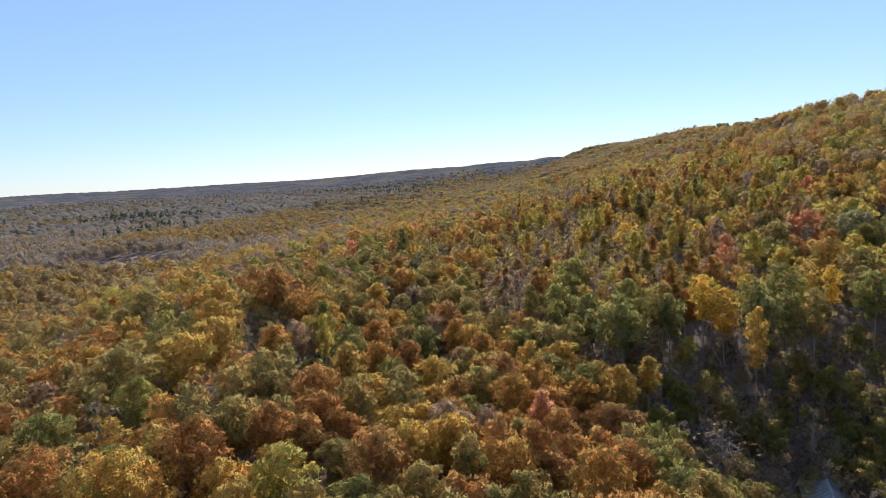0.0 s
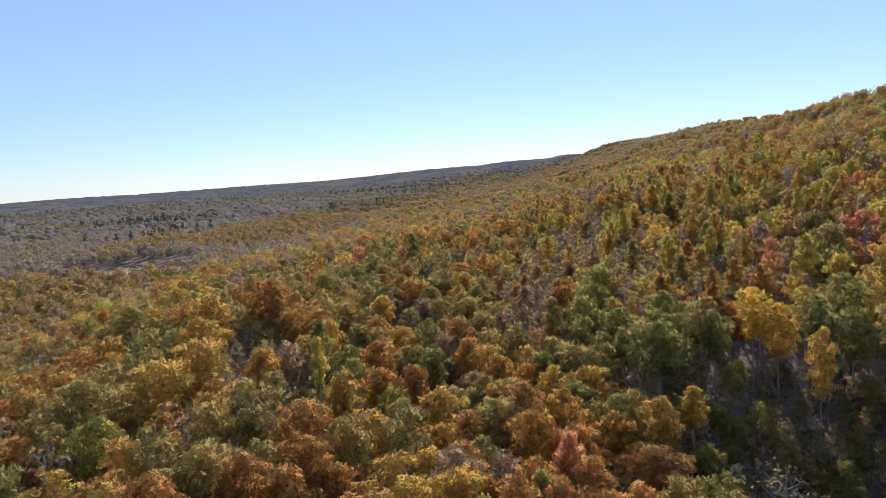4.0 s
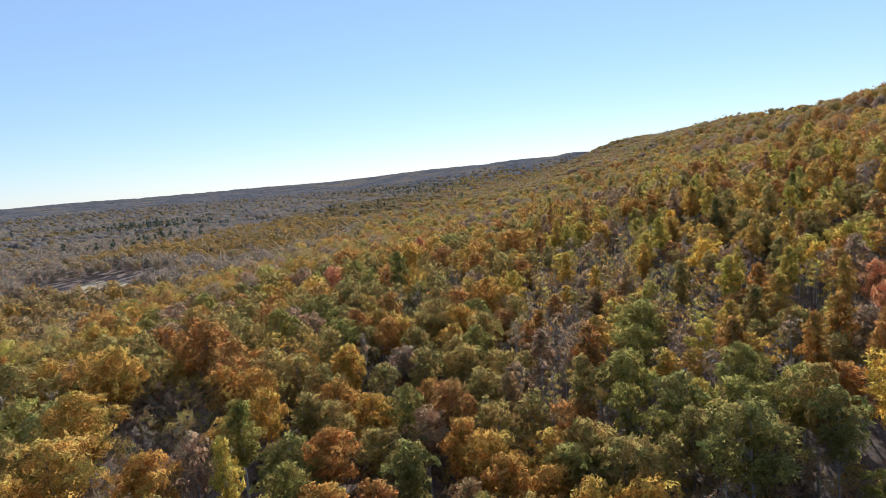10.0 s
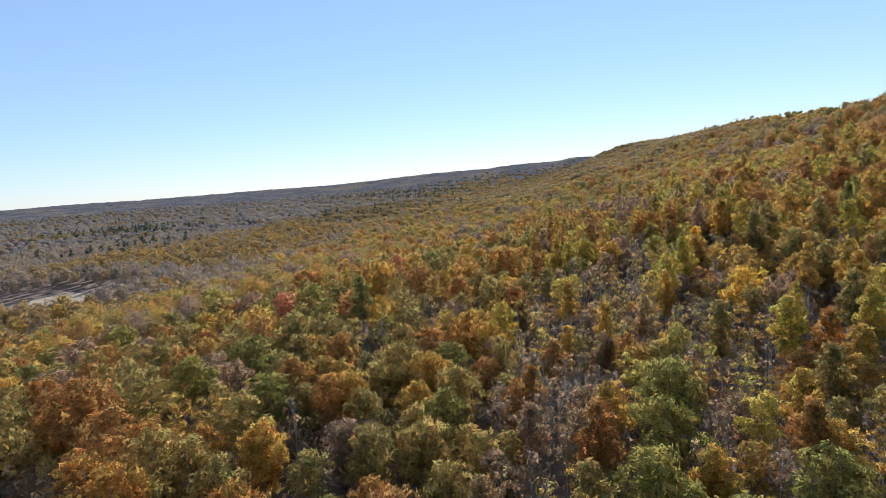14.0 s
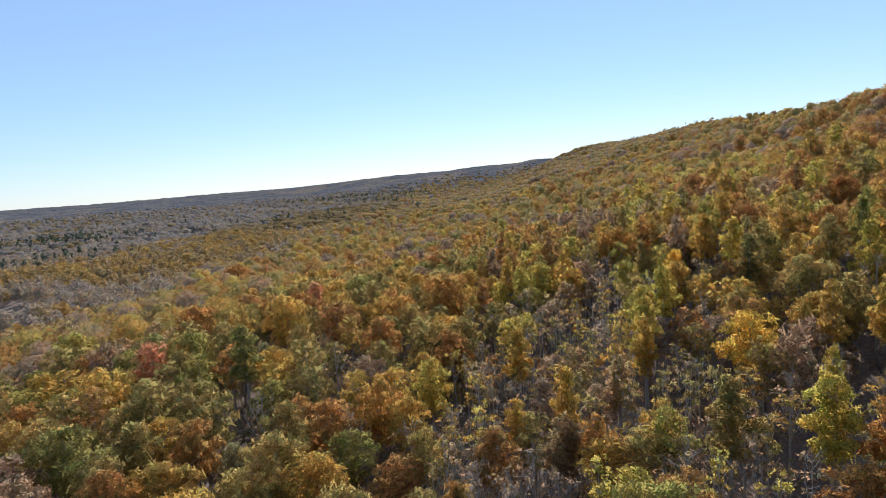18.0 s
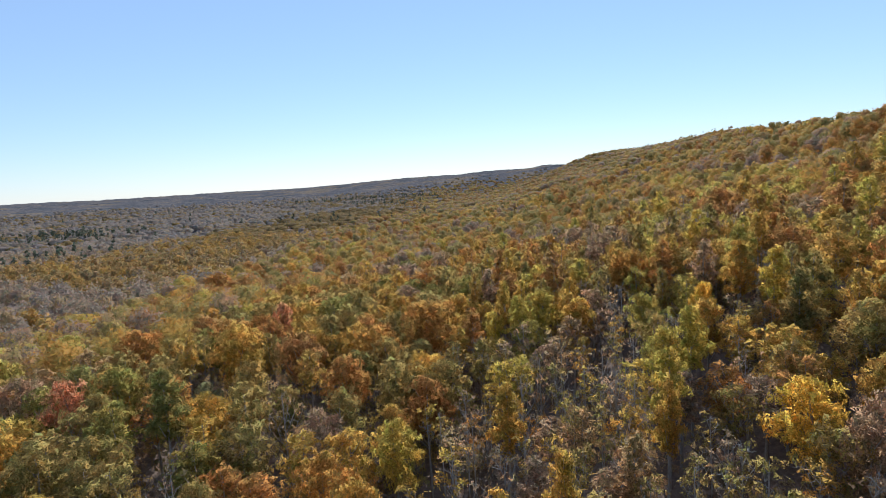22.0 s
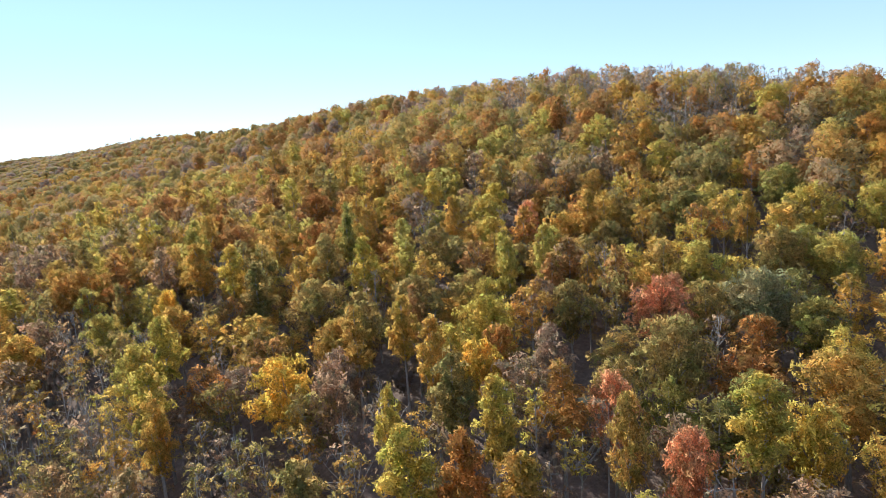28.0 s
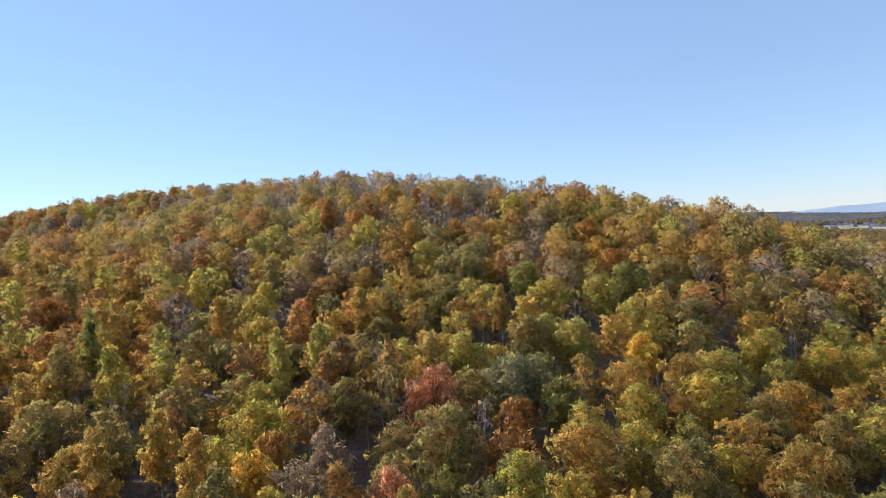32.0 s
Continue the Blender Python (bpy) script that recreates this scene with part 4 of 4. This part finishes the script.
ROOF, BOARDS = metal_roof_material(), bark_material("grey_wall_boards", (0.16, 0.15, 0.14), (0.30, 0.28, 0.25))
cabin = new("cabin")
cabin.matrix_world = pose(51.0, 107.2, height1(51.0, 107.2) - 0.2, 0, 0, -14)
tagged(cabin, "small cabin with a pale grey metal roof among trees", "house")
for sx in (-1, 1):
    part("wall", box((0.2, 9.0, 3.0), pose(sx * 3.4, 0, 1.5)), BOARDS, cabin)
    bm = bmesh.new()
    pts = [bm.verts.new(p) for p in ((-3.5, sx * 4.4, 0), (3.5, sx * 4.4, 0), (3.5, sx * 4.4, 3.0), (0, sx * 4.4, 5.3), (-3.5, sx * 4.4, 3.0))]
    f = bm.faces.new(pts)
    ext = bmesh.ops.extrude_face_region(bm, geom=[f])
    bmesh.ops.translate(bm, vec=(0, -sx * 0.2, 0), verts=[v for v in ext["geom"] if isinstance(v, bmesh.types.BMVert)])
    bmesh.ops.recalc_face_normals(bm, faces=bm.faces[:])
    part("wall", bm, BOARDS, cabin)
    slope = math.degrees(math.atan2(2.35, 3.5))
    bm = box((4.7, 10.0, 0.12), pose(sx * 2.0, 0, 4.18, 0, sx * slope, 0))
    panel = part("roof", bm, ROOF, cabin, "pale weathered metal roof")
    for k in range(11):
        part("seam", box((4.7, 0.07, 0.08), pose(sx * 2.0, -4.9 + k * 0.98, 4.18, 0, sx * slope, 0) @ Matrix.Translation((0, 0, 0.1))), ROOF, panel)
part("ridge_cap", box((0.5, 10.0, 0.12), pose(0, 0, 5.55)), ROOF, cabin)

WEATHERED = bark_material("weathered_log", (0.26, 0.24, 0.21), (0.50, 0.47, 0.42))


def fallen_log(x, y, turn, length, r0):
    rng = np.random.default_rng(abs(int(x * 10)) + int(y))
    lists = ([], [])
    pts = [Vector((k * length / 5 - length / 2, rng.uniform(-0.15, 0.15), rng.uniform(-0.05, 0.05))) for k in range(6)]
    tube(lists, pts, [r0, r0 * 0.95, r0 * 0.85, r0 * 0.7, r0 * 0.5, 0.05], 7)
    for k in range(4):
        q = pts[2 + k % 3]
        tube(lists, [q, q + Vector((rng.uniform(0.4, 1.2), rng.uniform(-1.2, 1.2), rng.uniform(0.2, 1.2)))], [r0 * 0.3, 0.03], 4)
    c, sn = math.cos(turn), math.sin(turn)
    za, zb = height1(x - c * length / 2, y - sn * length / 2), height1(x + c * length / 2, y + sn * length / 2)
    ob = new("fallen_log", mesh_from("fallen_log", lists[0], lists[1], WEATHERED, smooth=True))
    ob.matrix_world = Matrix.Translation((x, y, (za + zb) / 2 + r0 * 0.6)) @ Euler((0, 0, turn)).to_matrix().to_4x4() @ Euler((0, -math.atan2(zb - za, length), 0)).to_matrix().to_4x4()
    return tagged(ob, "bleached fallen log lying on leaf litter", "log", group="fallen logs in the gully")


random.seed(21)
for k in range(9):
    fallen_log(GULLY[0] + random.uniform(-4, 4), GULLY[1] + random.uniform(-7, 7), random.uniform(0, 3.1), random.uniform(5, 9), random.uniform(0.16, 0.28))
for k in range(3):
    fallen_log(-77 + random.uniform(-3, 3), 156 + random.uniform(-3, 5), 0.9 + random.uniform(-0.2, 0.2), random.uniform(6, 9), 0.22)


# ---- the far mountain ----
def mountain_material():
    m, nt, bsdf, out = material("far_mountain_haze_blue")
    co = nt.nodes.new("ShaderNodeTexCoord")
    n = node(nt, "ShaderNodeTexNoise", Scale=0.004, Detail=5.0)
    nt.links.new(co.outputs["Object"], n.inputs["Vector"])
    # Distance haze over the wooded slopes is painted in as pale blue.
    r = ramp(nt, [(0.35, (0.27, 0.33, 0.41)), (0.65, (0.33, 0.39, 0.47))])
    nt.links.new(n.outputs[0], r.inputs[0])
    nt.links.new(r.outputs[0], bsdf.inputs["Base Color"])
    bsdf.inputs["Roughness"].default_value = 1.0
    return m


mv, mq = [], []
for k in range(61):
    a = radians(91 + 24 * k / 60)
    rise = max(0.0, min(1.0, (k - 6) / 9)) ** 0.8
    crest = 23 * rise - 8 * (1 - rise) + 3 * math.sin(k * 0.31) * rise + 1.2 * math.sin(k * 0.9)
    for rr, zz in ((4500, -42), (4600, crest * 0.55), (4700, crest * 0.95), (4760, crest), (4840, crest * 0.6)):
        mv.append((rr * math.sin(a), 150 + rr * math.cos(a), 78 + zz))
    if k:
        for q in range(4):
            mq.append(((k - 1) * 5 + q, k * 5 + q, k * 5 + q + 1, (k - 1) * 5 + q + 1))
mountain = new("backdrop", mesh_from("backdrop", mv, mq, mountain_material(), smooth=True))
tagged(mountain, "wooded mountain on the horizon, haze painted as blue", "mountain", kind="structure")


# ---- farmhouses on the plain ----
WHITE_WALL, DARK_ROOF = bark_material("white_painted_boards", (0.28, 0.27, 0.26), (0.4, 0.39, 0.375)), bark_material("grey_roof_shingles", (0.12, 0.12, 0.13), (0.22, 0.22, 0.23))


def gable_roof(w, l, base, rise):
    bm = bmesh.new()
    for sx in (-1, 1):
        a = [bm.verts.new(p) for p in ((sx * (w / 2 + 0.5), -l / 2 - 0.5, base - 0.3), (sx * (w / 2 + 0.5), l / 2 + 0.5, base - 0.3), (0, l / 2 + 0.5, base + rise), (0, -l / 2 - 0.5, base + rise))]
        f = bm.faces.new(a)
        ext = bmesh.ops.extrude_face_region(bm, geom=[f])
        bmesh.ops.translate(bm, vec=(0, 0, 0.25), verts=[v for v in ext["geom"] if isinstance(v, bmesh.types.BMVert)])
    bmesh.ops.recalc_face_normals(bm, faces=bm.faces[:])
    return bm


def farmhouse(x, y, turn, w, l, h):
    top = new("farmhouse")
    top.matrix_world = pose(x, y, height1(x, y) + 0.3, 0, 0, turn)
    tagged(top, "pale grey farmhouse with a dark gabled roof among fields", "house", group="farmhouses on the plain")
    for sx in (-1, 1):
        part("wall", box((0.3, l, h), pose(sx * (w / 2 - 0.15), 0, h / 2)), WHITE_WALL, top)
        bm = bmesh.new()
        f = bm.faces.new([bm.verts.new(p) for p in ((-w / 2, sx * l / 2, 0), (w / 2, sx * l / 2, 0), (w / 2, sx * l / 2, h), (0, sx * l / 2, h + w * 0.4), (-w / 2, sx * l / 2, h))])
        ext = bmesh.ops.extrude_face_region(bm, geom=[f])
        bmesh.ops.translate(bm, vec=(0, -sx * 0.3, 0), verts=[v for v in ext["geom"] if isinstance(v, bmesh.types.BMVert)])
        bmesh.ops.recalc_face_normals(bm, faces=bm.faces[:])
        part("wall", bm, WHITE_WALL, top)
    part("roof", gable_roof(w, l, h, w * 0.42), DARK_ROOF, top)
    part("chimney", box((0.9, 0.9, 2.2), pose(w * 0.1, l * 0.2, h + w * 0.45)), BARK, top)
    return top


for x, y, turn, w, l, h in ((1558, -105, 20, 9, 16, 5), (1690, -118, 80, 10, 22, 6), (1913, -72, 10, 10, 18, 6), (2010, -130, 65, 12, 30, 7), (2140, -150, 30, 9, 14, 5), (2430, -300, 70, 12, 34, 7)):
    farmhouse(x, y, turn, w, l, h)
